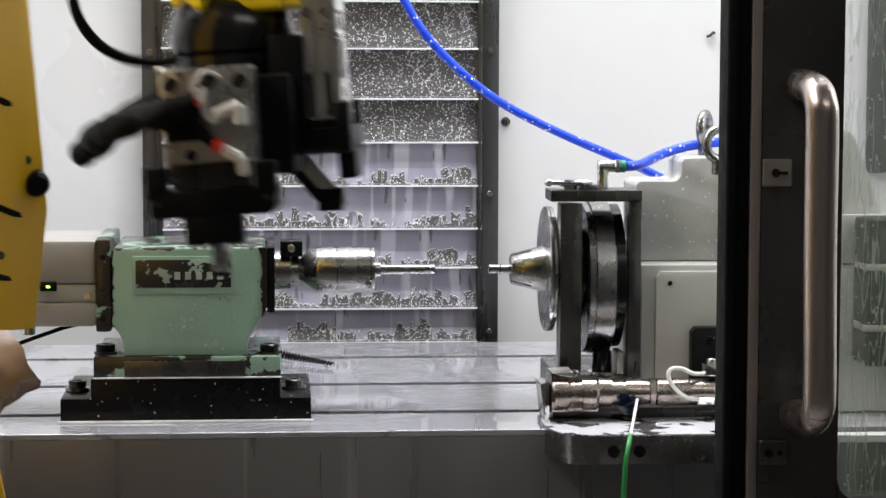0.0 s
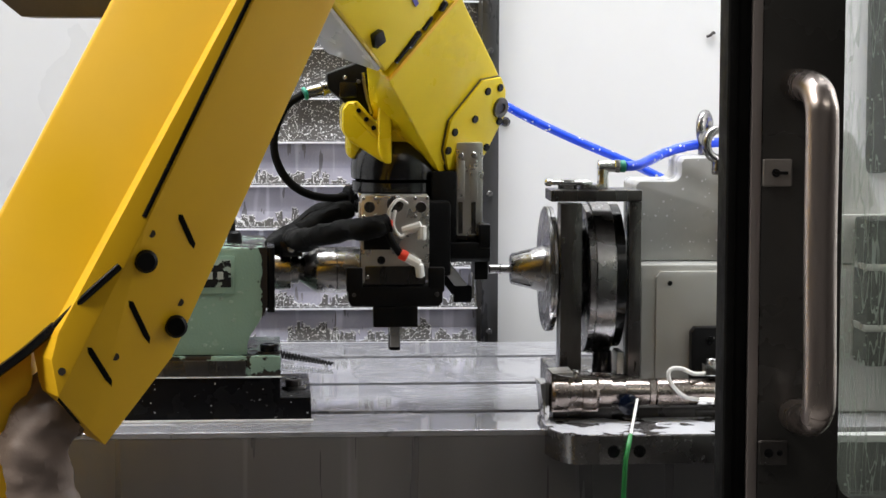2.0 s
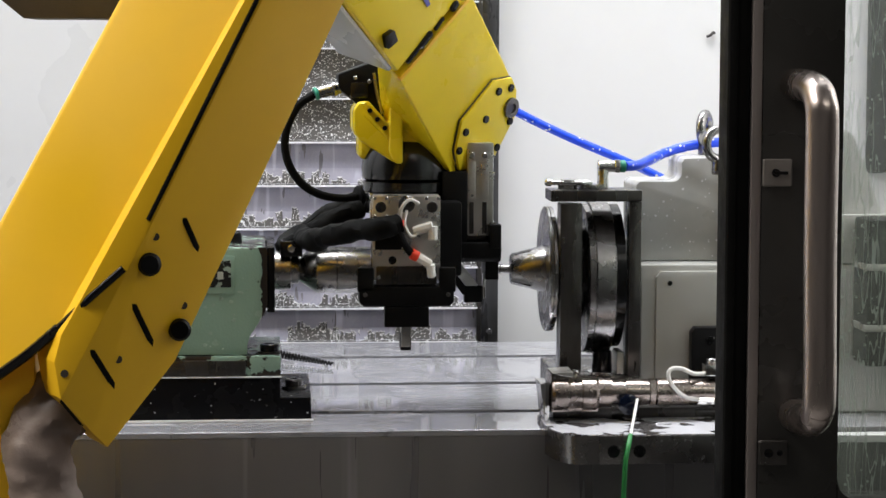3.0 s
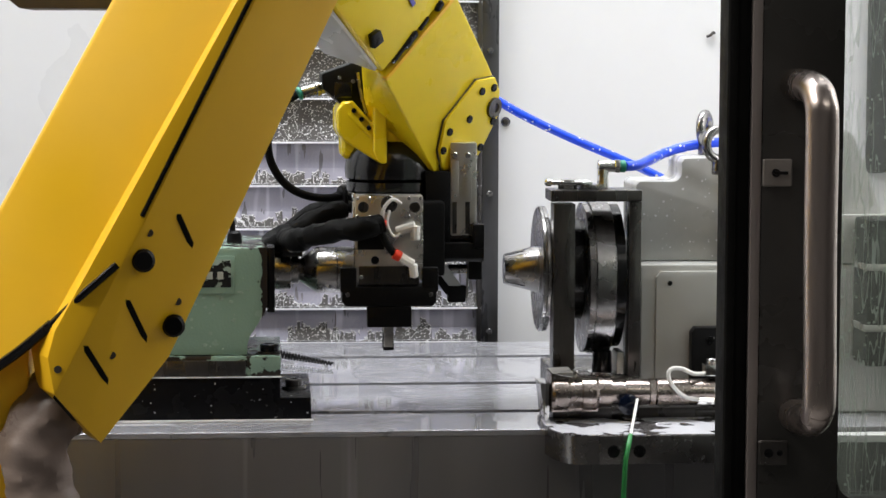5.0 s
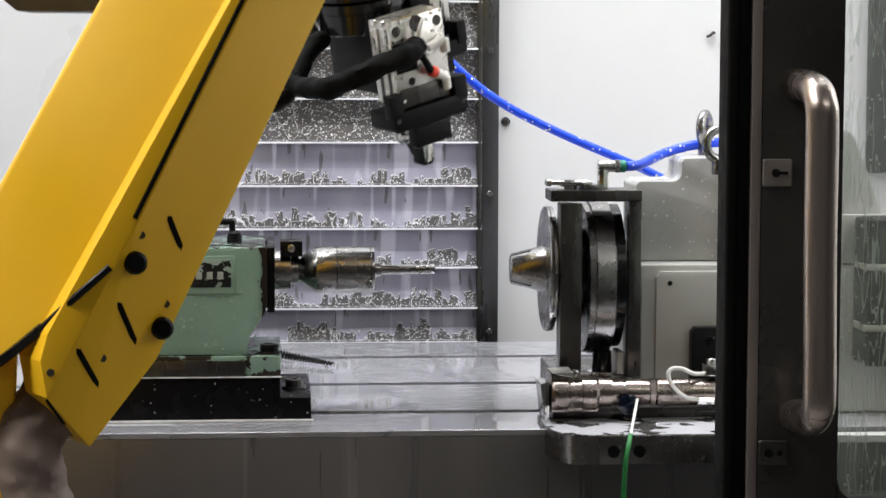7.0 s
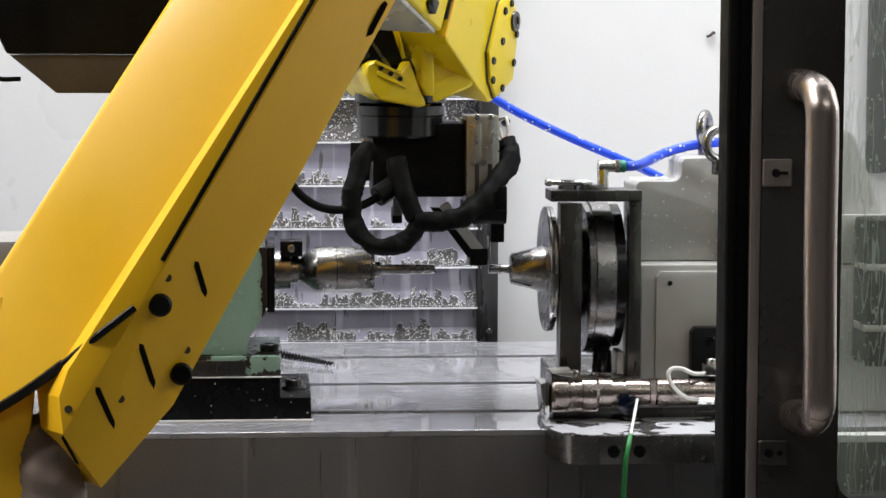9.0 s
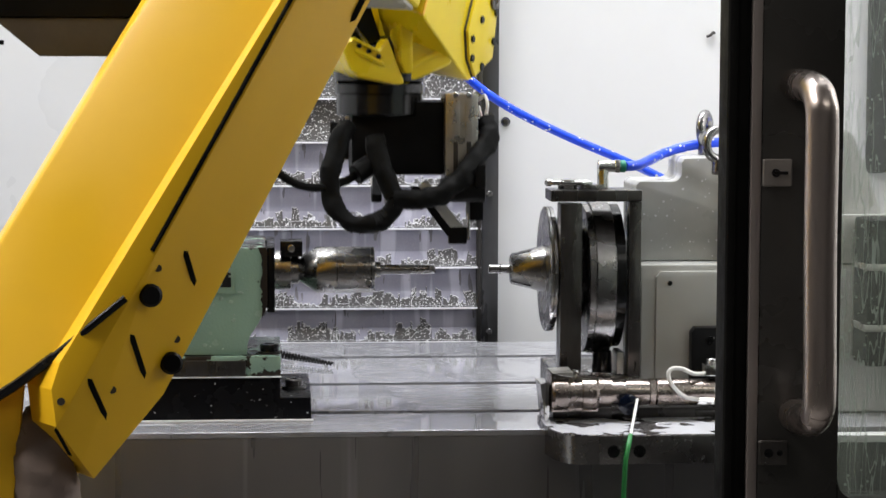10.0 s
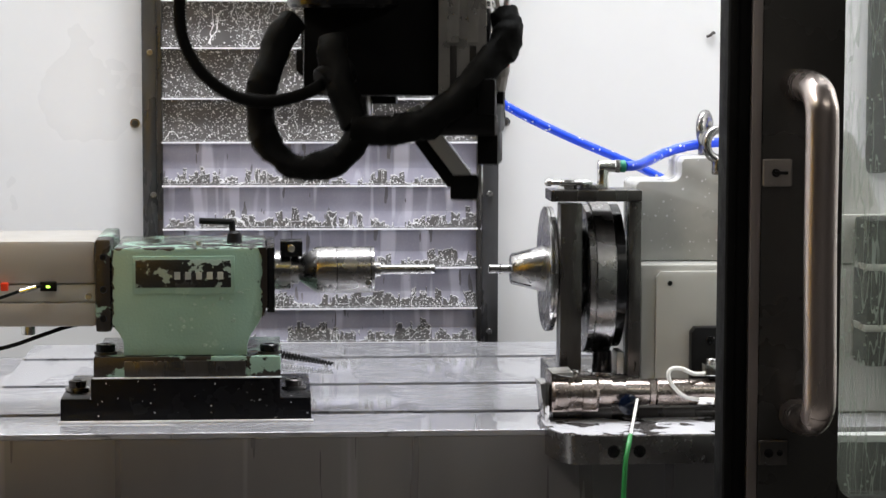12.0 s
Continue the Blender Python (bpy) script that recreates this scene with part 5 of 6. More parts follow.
    walk(wrist_ob, [
        (0.00, pose(-0.1722, -0.4600, 0.3285, 0.0, -4.0, -21.0)),
        (0.20, pose(-0.1216, -0.3400, 0.2757, 0.0, -10.0, -21.0)),
        (0.30, pose(-0.0967, -0.2650, 0.2490, 0.0, -10.0, -21.0)),
        (0.40, pose(-0.0717, -0.1900, 0.2227, 0.0, -5.0, -20.5)),
        (0.50, pose(-0.0511, -0.1300, 0.1903, 0.0, -1.0, -20.0)),
        (0.60, pose(-0.0471, -0.0850, 0.1800, 0.0, 0.0, -19.4)),
        (0.80, pose(-0.0458, -0.0300, 0.1748, 0.0, 0.0, -17.5)),
        (1.00, pose(-0.0435, 0.0150, 0.1747, 0.0, 0.0, -14.9)),
        (1.50, pose(-0.0423, 0.0200, 0.1925, 0.0, 0.0, -7.9)),
        (2.00, pose(-0.0399, 0.0200, 0.2022, 0.0, 0.0, 0.0)),
        (2.30, pose(-0.0327, 0.0200, 0.2022, 0.0, 0.0, 0.0)),
        (2.50, pose(-0.0303, 0.0200, 0.2021, 0.0, 0.0, 0.0)),
        (4.70, pose(-0.0303, 0.0200, 0.2021, 0.0, 0.0, 0.0)),
        (4.90, pose(-0.0375, 0.0200, 0.2022, 0.0, 0.0, 0.8)),
        (5.00, pose(-0.0452, 0.0200, 0.2022, 0.0, 0.0, 1.5)),
        (5.20, pose(-0.0462, 0.0200, 0.2201, 0.0, 0.0, 3.5)),
        (5.50, pose(-0.0467, 0.0200, 0.2682, 0.0, 0.0, 6.7)),
        (5.80, pose(-0.0478, 0.0200, 0.3161, 0.0, 0.0, 6.7)),
        (6.00, pose(-0.0478, 0.0200, 0.3323, 0.0, 0.0, 6.7)),
        (6.60, pose(-0.0478, 0.0200, 0.3323, 0.0, 0.0, 8.5)),
        (6.80, pose(-0.0640, 0.0180, 0.3420, 0.8, -2.4, 9.1)),
        (6.90, pose(-0.0781, 0.0103, 0.3522, 2.3, -4.9, 9.4)),
        (7.00, pose(-0.0673, 0.0044, 0.3674, 4.3, -5.3, 9.7)),
        (7.20, pose(-0.0730, 0.0082, 0.3805, 3.6, -12.4, 10.3)),
        (7.60, pose(-0.0561, 0.0200, 0.4113, 0.0, -7.7, 11.4)),
        (8.00, pose(-0.0292, 0.0200, 0.3327, 0.0, -14.3, 13.6)),
        (8.30, pose(-0.0205, 0.0200, 0.2299, 0.0, -19.8, 15.3)),
        (8.50, pose(-0.0170, 0.0200, 0.2280, 0.0, -22.0, 16.0)),
        (8.80, pose(-0.0151, 0.0200, 0.2564, 0.0, -22.0, 16.0)),
        (9.00, pose(-0.0136, 0.0200, 0.2569, 0.0, -22.0, 16.0)),
        (9.40, pose(-0.0161, 0.0200, 0.2539, 0.0, -22.0, 16.0)),
        (9.60, pose(-0.0176, 0.0200, 0.2539, 0.0, -22.0, 16.0)),
        (10.00, pose(-0.0323, 0.0200, 0.2762, 0.0, -22.0, 16.0)),
        (10.25, pose(-0.0330, 0.0200, 0.3200, 0.0, -22.0, 16.0)),
        (10.50, pose(-0.0332, 0.0200, 0.3652, 0.0, -22.0, 16.0)),
        (10.80, pose(-0.0333, 0.0200, 0.4052, 0.0, -22.0, 16.0)),
        (11.00, pose(-0.0334, 0.0200, 0.4107, 0.0, -22.0, 16.0)),
        (11.20, pose(-0.0380, -0.0400, 0.4088, 0.0, -22.0, 16.0)),
        (11.50, pose(-0.0528, -0.2300, 0.3923, 0.0, -22.0, 16.0)),
        (11.80, pose(-0.0701, -0.4700, 0.3718, 0.0, -22.0, 16.0)),
        (12.00, pose(-0.0807, -0.6200, 0.3600, 0.0, -22.0, 16.0)),
    ])
    walk(yoke_ob, [
        (0.00, pose(-0.1722, -0.4600, 0.3285, 0.0, -4.0, -21.0)),
        (0.20, pose(-0.1216, -0.3400, 0.2757, 0.0, -10.0, -21.0)),
        (0.30, pose(-0.0967, -0.2650, 0.2490, 0.0, -10.0, -21.0)),
        (0.40, pose(-0.0717, -0.1900, 0.2227, 0.0, -5.0, -20.5)),
        (0.50, pose(-0.0511, -0.1300, 0.1903, 0.0, -1.0, -20.0)),
        (0.60, pose(-0.0471, -0.0850, 0.1800, 0.0, 0.0, -19.4)),
        (0.80, pose(-0.0458, -0.0300, 0.1748, 0.0, 0.0, -17.5)),
        (1.00, pose(-0.0435, 0.0150, 0.1747, 0.0, 0.0, -14.9)),
        (1.50, pose(-0.0423, 0.0200, 0.1925, 0.0, 0.0, -7.9)),
        (2.00, pose(-0.0399, 0.0200, 0.2022, 0.0, 0.0, 0.0)),
        (2.30, pose(-0.0327, 0.0200, 0.2022, 0.0, 0.0, 0.0)),
        (2.50, pose(-0.0303, 0.0200, 0.2021, 0.0, 0.0, 0.0)),
        (4.70, pose(-0.0303, 0.0200, 0.2021, 0.0, 0.0, 0.0)),
        (4.90, pose(-0.0375, 0.0200, 0.2022, 0.0, 0.0, 0.8)),
        (5.00, pose(-0.0452, 0.0200, 0.2022, 0.0, 0.0, 1.5)),
        (5.20, pose(-0.0462, 0.0200, 0.2201, 0.0, 0.0, 3.5)),
        (5.50, pose(-0.0467, 0.0200, 0.2682, 0.0, 0.0, 6.7)),
        (5.80, pose(-0.0478, 0.0200, 0.3161, 0.0, 0.0, 6.7)),
        (6.00, pose(-0.0478, 0.0200, 0.3323, 0.0, 0.0, 6.7)),
        (6.60, pose(-0.0478, 0.0200, 0.3323, 0.0, 0.0, 8.5)),
        (6.80, pose(-0.0640, 0.0180, 0.3420, 0.8, -2.4, 9.1)),
        (6.90, pose(-0.0781, 0.0103, 0.3522, 2.3, -4.9, 9.4)),
        (7.00, pose(-0.0673, 0.0044, 0.3674, 4.3, -5.3, 9.7)),
        (7.20, pose(-0.0730, 0.0082, 0.3805, 3.6, -12.4, 10.3)),
        (7.60, pose(-0.0567, 0.0200, 0.4126, 0.0, -4.2, 11.4)),
        (8.00, pose(-0.0304, 0.0200, 0.3351, 0.0, -0.6, 13.6)),
        (8.30, pose(-0.0222, 0.0200, 0.2333, 0.0, 0.0, 15.3)),
        (8.50, pose(-0.0190, 0.0200, 0.2320, 0.0, 0.0, 16.0)),
        (8.80, pose(-0.0171, 0.0200, 0.2604, 0.0, 0.0, 16.0)),
        (9.00, pose(-0.0156, 0.0200, 0.2609, 0.0, 0.0, 16.0)),
        (9.40, pose(-0.0181, 0.0200, 0.2579, 0.0, 0.0, 16.0)),
        (9.60, pose(-0.0196, 0.0200, 0.2579, 0.0, 0.0, 16.0)),
        (10.00, pose(-0.0343, 0.0200, 0.2802, 0.0, 0.0, 16.0)),
        (10.25, pose(-0.0350, 0.0200, 0.3240, 0.0, 0.0, 16.0)),
        (10.50, pose(-0.0352, 0.0200, 0.3692, 0.0, 0.0, 16.0)),
        (10.80, pose(-0.0353, 0.0200, 0.4092, 0.0, 0.0, 16.0)),
        (11.00, pose(-0.0354, 0.0200, 0.4147, 0.0, 0.0, 16.0)),
        (11.20, pose(-0.0400, -0.0400, 0.4128, 0.0, 0.0, 16.0)),
        (11.50, pose(-0.0548, -0.2300, 0.3963, 0.0, 0.0, 16.0)),
        (11.80, pose(-0.0721, -0.4700, 0.3758, 0.0, 0.0, 16.0)),
        (12.00, pose(-0.0827, -0.6200, 0.3640, 0.0, 0.0, 16.0)),
    ])
    walk(cable_ob, [
        (0.00, pose(-0.1722, -0.4600, 0.3285, 0.0, -2.4, 0.0)),
        (0.20, pose(-0.1216, -0.3400, 0.2757, 0.0, -6.0, 0.0)),
        (0.30, pose(-0.0967, -0.2650, 0.2490, 0.0, -6.0, 0.0)),
        (0.40, pose(-0.0717, -0.1900, 0.2227, 0.0, -3.0, 0.0)),
        (0.50, pose(-0.0511, -0.1300, 0.1903, 0.0, -0.6, 0.0)),
        (0.60, pose(-0.0471, -0.0850, 0.1800, 0.0, 0.0, 0.0)),
        (0.80, pose(-0.0458, -0.0300, 0.1748, 0.0, 0.0, 0.0)),
        (1.00, pose(-0.0435, 0.0150, 0.1747, 0.0, 0.0, 0.0)),
        (1.50, pose(-0.0423, 0.0200, 0.1925, 0.0, 0.0, 0.0)),
        (2.00, pose(-0.0399, 0.0200, 0.2022, 0.0, 0.0, 0.0)),
        (2.30, pose(-0.0327, 0.0200, 0.2022, 0.0, 0.0, 0.0)),
        (2.50, pose(-0.0303, 0.0200, 0.2021, 0.0, 0.0, 0.0)),
        (4.70, pose(-0.0303, 0.0200, 0.2021, 0.0, 0.0, 0.0)),
        (4.90, pose(-0.0375, 0.0200, 0.2022, 0.0, 0.0, 0.0)),
        (5.00, pose(-0.0452, 0.0200, 0.2022, 0.0, 0.0, 0.0)),
        (5.20, pose(-0.0462, 0.0200, 0.2201, 0.0, 0.0, 0.0)),
        (5.50, pose(-0.0467, 0.0200, 0.2682, 0.0, 0.0, 0.0)),
        (5.80, pose(-0.0478, 0.0200, 0.3161, 0.0, 0.0, 0.0)),
        (6.00, pose(-0.0478, 0.0200, 0.3323, 0.0, 0.0, 0.0)),
        (6.60, pose(-0.0478, 0.0200, 0.3323, 0.0, 0.0, 0.0)),
        (6.80, pose(-0.0640, 0.0180, 0.3420, 0.0, -2.4, 0.0)),
        (6.90, pose(-0.0781, 0.0103, 0.3522, 0.0, -4.9, 0.0)),
        (7.00, pose(-0.0673, 0.0044, 0.3674, 0.0, -5.3, 0.0)),
        (7.20, pose(-0.0730, 0.0082, 0.3805, 0.0, -12.4, 0.0)),
        (7.60, pose(-0.0612, 0.0015, 0.3999, 0.0, -13.7, 0.0)),
        (8.00, pose(-0.0385, -0.0169, 0.3098, 0.0, -14.7, 0.0)),
        (8.30, pose(-0.0294, -0.0308, 0.1985, 0.0, -17.8, 0.0)),
        (8.50, pose(-0.0270, -0.0400, 0.1910, 0.0, -21.0, 0.0)),
        (8.80, pose(-0.0251, -0.0400, 0.2194, 0.0, -21.0, 0.0)),
        (9.00, pose(-0.0236, -0.0400, 0.2199, 0.0, -21.0, 0.0)),
        (9.40, pose(-0.0261, -0.0400, 0.2169, 0.0, -21.0, 0.0)),
        (9.60, pose(-0.0276, -0.0400, 0.2169, 0.0, -21.0, 0.0)),
        (10.00, pose(-0.0423, -0.0400, 0.2392, 0.0, -21.0, 0.0)),
        (10.25, pose(-0.0430, -0.0400, 0.2830, 0.0, -21.0, 0.0)),
        (10.50, pose(-0.0432, -0.0400, 0.3282, 0.0, -21.0, 0.0)),
        (10.80, pose(-0.0433, -0.0400, 0.3682, 0.0, -21.0, 0.0)),
        (11.00, pose(-0.0434, -0.0400, 0.3737, 0.0, -21.0, 0.0)),
        (11.20, pose(-0.0480, -0.1000, 0.3718, 0.0, -21.0, 0.0)),
        (11.50, pose(-0.0628, -0.2900, 0.3553, 0.0, -21.0, 0.0)),
        (11.80, pose(-0.0751, -0.5300, 0.3408, 0.0, -21.0, 0.0)),
        (12.00, pose(-0.0857, -0.6800, 0.3290, 0.0, -21.0, 0.0)),
    ])
    walk(fore, [
        (0.00, pose(-0.2450, -0.4600, 0.3900, -18.0, 15.0, -42.0)),
        (0.20, pose(-0.1750, -0.3400, 0.3000, -18.0, 15.0, -42.0)),
        (0.30, pose(-0.1500, -0.2650, 0.2720, -18.0, 15.0, -42.0)),
        (0.40, pose(-0.1220, -0.1900, 0.2350, -18.0, 15.0, -41.0)),
        (0.50, pose(-0.0985, -0.1300, 0.1990, -17.8, 14.5, -40.0)),
        (0.70, pose(-0.0925, -0.0557, 0.1839, -17.5, 13.2, -37.5)),
        (1.00, pose(-0.0775, 0.0139, 0.1831, -15.4, 10.2, -29.8)),
        (1.30, pose(-0.0634, 0.0199, 0.1906, -8.2, 7.5, -14.3)),
        (1.70, pose(-0.0453, 0.0207, 0.2006, -0.9, 1.0, -1.5)),
        (2.00, pose(-0.0399, 0.0200, 0.2022, 0.0, 0.0, 0.0)),
        (2.30, pose(-0.0327, 0.0200, 0.2022, 0.0, 0.0, 0.0)),
        (2.50, pose(-0.0303, 0.0200, 0.2021, 0.0, 0.0, 0.0)),
        (4.70, pose(-0.0303, 0.0200, 0.2021, 0.0, 0.0, 0.0)),
        (4.90, pose(-0.0375, 0.0200, 0.2022, 0.0, 0.0, 0.8)),
        (5.00, pose(-0.0452, 0.0200, 0.2022, 0.0, 0.0, 1.5)),
        (5.20, pose(-0.0420, 0.0200, 0.2235, 0.1, -0.4, 3.5)),
        (5.50, pose(-0.0407, 0.0200, 0.2748, 0.3, -1.1, 6.7)),
        (5.80, pose(-0.0418, 0.0200, 0.3227, 0.3, -1.1, 6.7)),
        (6.00, pose(-0.0418, 0.0200, 0.3389, 0.3, -1.1, 6.7)),
        (6.60, pose(-0.0418, 0.0200, 0.3389, 0.3, -1.1, 8.5)),
        (6.80, pose(-0.0418, 0.0200, 0.3486, 0.3, -1.1, 9.1)),
        (7.00, pose(-0.0418, 0.0200, 0.3740, 0.3, -1.1, 9.7)),
        (7.20, pose(-0.0418, 0.0200, 0.3871, 0.3, -1.1, 10.3)),
        (7.60, pose(-0.0493, 0.0312, 0.4122, 1.4, -6.5, 11.2)),
        (8.00, pose(-0.0167, 0.0408, 0.3313, 2.5, -12.1, 13.2)),
        (8.30, pose(-0.0032, 0.0488, 0.2265, 3.5, -16.7, 14.8)),
        (8.50, pose(0.0020, 0.0520, 0.2430, 3.9, -18.6, 15.4)),
        (8.80, pose(0.0039, 0.0520, 0.2529, 3.9, -18.6, 15.4)),
        (9.00, pose(0.0054, 0.0520, 0.2534, 3.9, -18.6, 15.4)),
        (9.40, pose(0.0029, 0.0520, 0.2504, 3.9, -18.6, 15.4)),
        (9.60, pose(0.0014, 0.0520, 0.2504, 3.9, -18.6, 15.4)),
        (10.00, pose(-0.0133, 0.0520, 0.2727, 3.9, -18.6, 15.4)),
        (10.25, pose(-0.0140, 0.0520, 0.3165, 3.9, -18.6, 15.4)),
        (10.50, pose(-0.0142, 0.0520, 0.3617, 3.9, -18.6, 15.4)),
        (10.80, pose(-0.0143, 0.0520, 0.4017, 3.9, -18.6, 15.4)),
        (11.00, pose(-0.0144, 0.0520, 0.4072, 3.9, -18.6, 15.4)),
        (11.20, pose(-0.0190, -0.0080, 0.4053, 3.9, -18.6, 15.4)),
        (11.50, pose(-0.0338, -0.1980, 0.3888, 3.9, -18.6, 15.4)),
        (11.80, pose(-0.0511, -0.4380, 0.3683, 3.9, -18.6, 15.4)),
        (12.00, pose(-0.0617, -0.5880, 0.3565, 3.9, -18.6, 15.4)),
    ])
    walk(arm, [
        (0.00, pose(-0.3001, -0.6600, 0.2435, 18.7, -30.5, 6.5)),
        (0.20, pose(-0.2780, -0.6200, 0.2374, 12.6, -23.8, 7.2)),
        (0.50, pose(-0.2375, -0.6342, 0.2114, 8.4, -10.4, 0.7)),
        (1.00, pose(-0.2359, -0.5200, 0.1968, 3.6, -5.3, -2.7)),
        (1.50, pose(-0.2290, -0.5000, 0.1745, 0.3, -2.1, -0.4)),
        (2.00, pose(-0.2239, -0.5000, 0.1587, -1.7, 0.4, 2.5)),
        (2.50, pose(-0.2218, -0.5000, 0.1566, -1.7, 0.9, 1.8)),
        (4.70, pose(-0.2218, -0.5000, 0.1566, -1.7, 0.9, 1.8)),
        (5.00, pose(-0.2259, -0.5000, 0.1591, -1.3, 1.1, 1.6)),
        (5.50, pose(-0.2292, -0.5000, 0.1677, -0.6, -0.6, 2.7)),
        (6.00, pose(-0.2315, -0.5000, 0.1730, 0.4, -2.1, 3.3)),
        (6.60, pose(-0.2315, -0.5000, 0.1730, 0.4, -2.1, 3.3)),
        (7.00, pose(-0.2309, -0.5000, 0.1577, -1.7, 1.1, 5.7)),
        (7.20, pose(-0.2289, -0.5000, 0.1495, -1.8, 2.8, 6.3)),
        (8.80, pose(-0.2171, -0.5000, 0.1291, -4.6, 5.0, 5.6)),
        (9.00, pose(-0.2167, -0.5000, 0.1291, -4.6, 5.0, 5.6)),
        (9.50, pose(-0.2176, -0.5000, 0.1293, -4.5, 4.4, 5.6)),
        (10.00, pose(-0.2224, -0.5000, 0.1357, -3.7, 4.0, 7.6)),
        (10.50, pose(-0.2238, -0.5000, 0.1408, -2.9, 2.7, 8.4)),
        (11.00, pose(-0.2237, -0.5000, 0.1401, -2.9, 2.6, 8.4)),
        (11.20, pose(-0.2275, -0.5150, 0.1577, 0.1, 1.3, 2.6)),
        (11.40, pose(-0.2397, -0.6000, 0.2083, 6.0, -8.3, 3.0)),
        (11.50, pose(-0.2461, -0.6682, 0.2243, 10.9, -12.7, 3.3)),
        (11.70, pose(-0.2826, -0.6600, 0.2361, 12.5, -27.5, 2.9)),
        (12.00, pose(-0.3696, -0.6700, 0.2335, 12.5, -27.5, 2.9)),
    ])
    walk(sleeve_ob, [
        (0.00, pose(-0.3572, -0.4600, 0.0658, 0.0, 0.0, 0.0)),
        (0.20, pose(-0.3460, -0.4600, 0.0580, 0.0, 0.0, 0.0)),
        (0.50, pose(-0.3311, -0.4600, 0.0463, 0.0, 0.0, 0.0)),
        (1.00, pose(-0.3198, -0.4600, 0.0462, 0.0, 0.0, 0.0)),
        (1.50, pose(-0.3085, -0.4600, 0.0499, 0.0, 0.0, 0.0)),
        (2.50, pose(-0.3001, -0.4600, 0.0537, 0.0, 0.0, 0.0)),
        (4.70, pose(-0.3001, -0.4600, 0.0537, 0.0, 0.0, 0.0)),
        (5.00, pose(-0.3024, -0.4600, 0.0537, 0.0, 0.0, 0.0)),
        (6.00, pose(-0.3076, -0.4600, 0.0576, 0.0, 0.0, 0.0)),
        (6.60, pose(-0.3076, -0.4600, 0.0576, 0.0, 0.0, 0.0)),
        (7.20, pose(-0.3047, -0.4600, 0.0499, 0.0, 0.0, 0.0)),
        (8.80, pose(-0.2927, -0.4600, 0.0381, 0.0, 0.0, 0.0)),
        (9.50, pose(-0.2927, -0.4600, 0.0381, 0.0, 0.0, 0.0)),
        (10.00, pose(-0.2972, -0.4600, 0.0440, 0.0, 0.0, 0.0)),
        (10.50, pose(-0.2991, -0.4600, 0.0459, 0.0, 0.0, 0.0)),
        (11.00, pose(-0.2991, -0.4600, 0.0459, 0.0, 0.0, 0.0)),
        (11.20, pose(-0.3047, -0.4600, 0.0499, 0.0, 0.0, 0.0)),
        (11.40, pose(-0.3292, -0.4600, 0.0501, 0.0, 0.0, 0.0)),
        (11.70, pose(-0.3572, -0.4600, 0.0658, 0.0, 0.0, 0.0)),
        (12.00, pose(-0.4282, -0.4600, 0.0666, 0.0, 0.0, 0.0)),
    ])
    walk(rear, [
        (0.00, pose(-0.5010, -0.2520, 0.4573, 0.0, 0.0, 0.0)),
        (0.60, pose(-0.3804, -0.2520, 0.4380, 0.0, 0.0, 0.0)),
        (1.00, pose(-0.3484, -0.2520, 0.4056, 0.0, 0.0, 0.0)),
        (1.50, pose(-0.3408, -0.2520, 0.3647, 0.0, 0.0, 0.0)),
        (2.00, pose(-0.3337, -0.2520, 0.3441, 0.0, 0.0, 0.0)),
        (2.50, pose(-0.3321, -0.2520, 0.3429, 0.0, 0.0, 0.0)),
        (4.70, pose(-0.3321, -0.2520, 0.3429, 0.0, 0.0, 0.0)),
        (5.00, pose(-0.3353, -0.2520, 0.3503, 0.0, 0.0, 0.0)),
        (5.50, pose(-0.3407, -0.2520, 0.3688, 0.0, 0.0, 0.0)),
        (6.00, pose(-0.3487, -0.2520, 0.3811, 0.0, 0.0, 0.0)),
        (6.60, pose(-0.3487, -0.2520, 0.3811, 0.0, 0.0, 0.0)),
        (7.00, pose(-0.3369, -0.2520, 0.3482, 0.0, 0.0, 0.0)),
        (7.20, pose(-0.3309, -0.2520, 0.3359, 0.0, 0.0, 0.0)),
        (8.00, pose(-0.3170, -0.2520, 0.3070, 0.0, 0.0, 0.0)),
        (8.80, pose(-0.3098, -0.2520, 0.2888, 0.0, 0.0, 0.0)),
        (9.00, pose(-0.3090, -0.2520, 0.2883, 0.0, 0.0, 0.0)),
        (9.50, pose(-0.3102, -0.2520, 0.2883, 0.0, 0.0, 0.0)),
        (10.00, pose(-0.3210, -0.2520, 0.3153, 0.0, 0.0, 0.0)),
        (10.50, pose(-0.3270, -0.2520, 0.3268, 0.0, 0.0, 0.0)),
        (11.00, pose(-0.3270, -0.2520, 0.3276, 0.0, 0.0, 0.0)),
        (11.20, pose(-0.3370, -0.2520, 0.3400, 0.0, 0.0, 0.0)),
        (11.50, pose(-0.4094, -0.2520, 0.4052, 0.0, 0.0, 0.0)),
        (12.00, pose(-0.5485, -0.2520, 0.4769, 0.0, 0.0, 0.0)),
    ])
    walk(collet_head, [
        (0.00, pose(0.0000, 0.0000, 0.0000, 0.0, 0.0, 0.0)),
        (3.70, pose(0.0000, 0.0000, 0.0000, 0.0, 0.0, 0.0)),
        (4.40, pose(-0.0060, 0.0000, 0.0000, 0.0, 0.0, 0.0)),
        (6.62, pose(-0.0060, 0.0000, 0.0000, 0.0, 0.0, 0.0)),
        (6.88, pose(0.0000, 0.0000, 0.0000, 0.0, 0.0, 0.0)),
        (12.00, pose(0.0000, 0.0000, 0.0000, 0.0, 0.0, 0.0)),
    ])
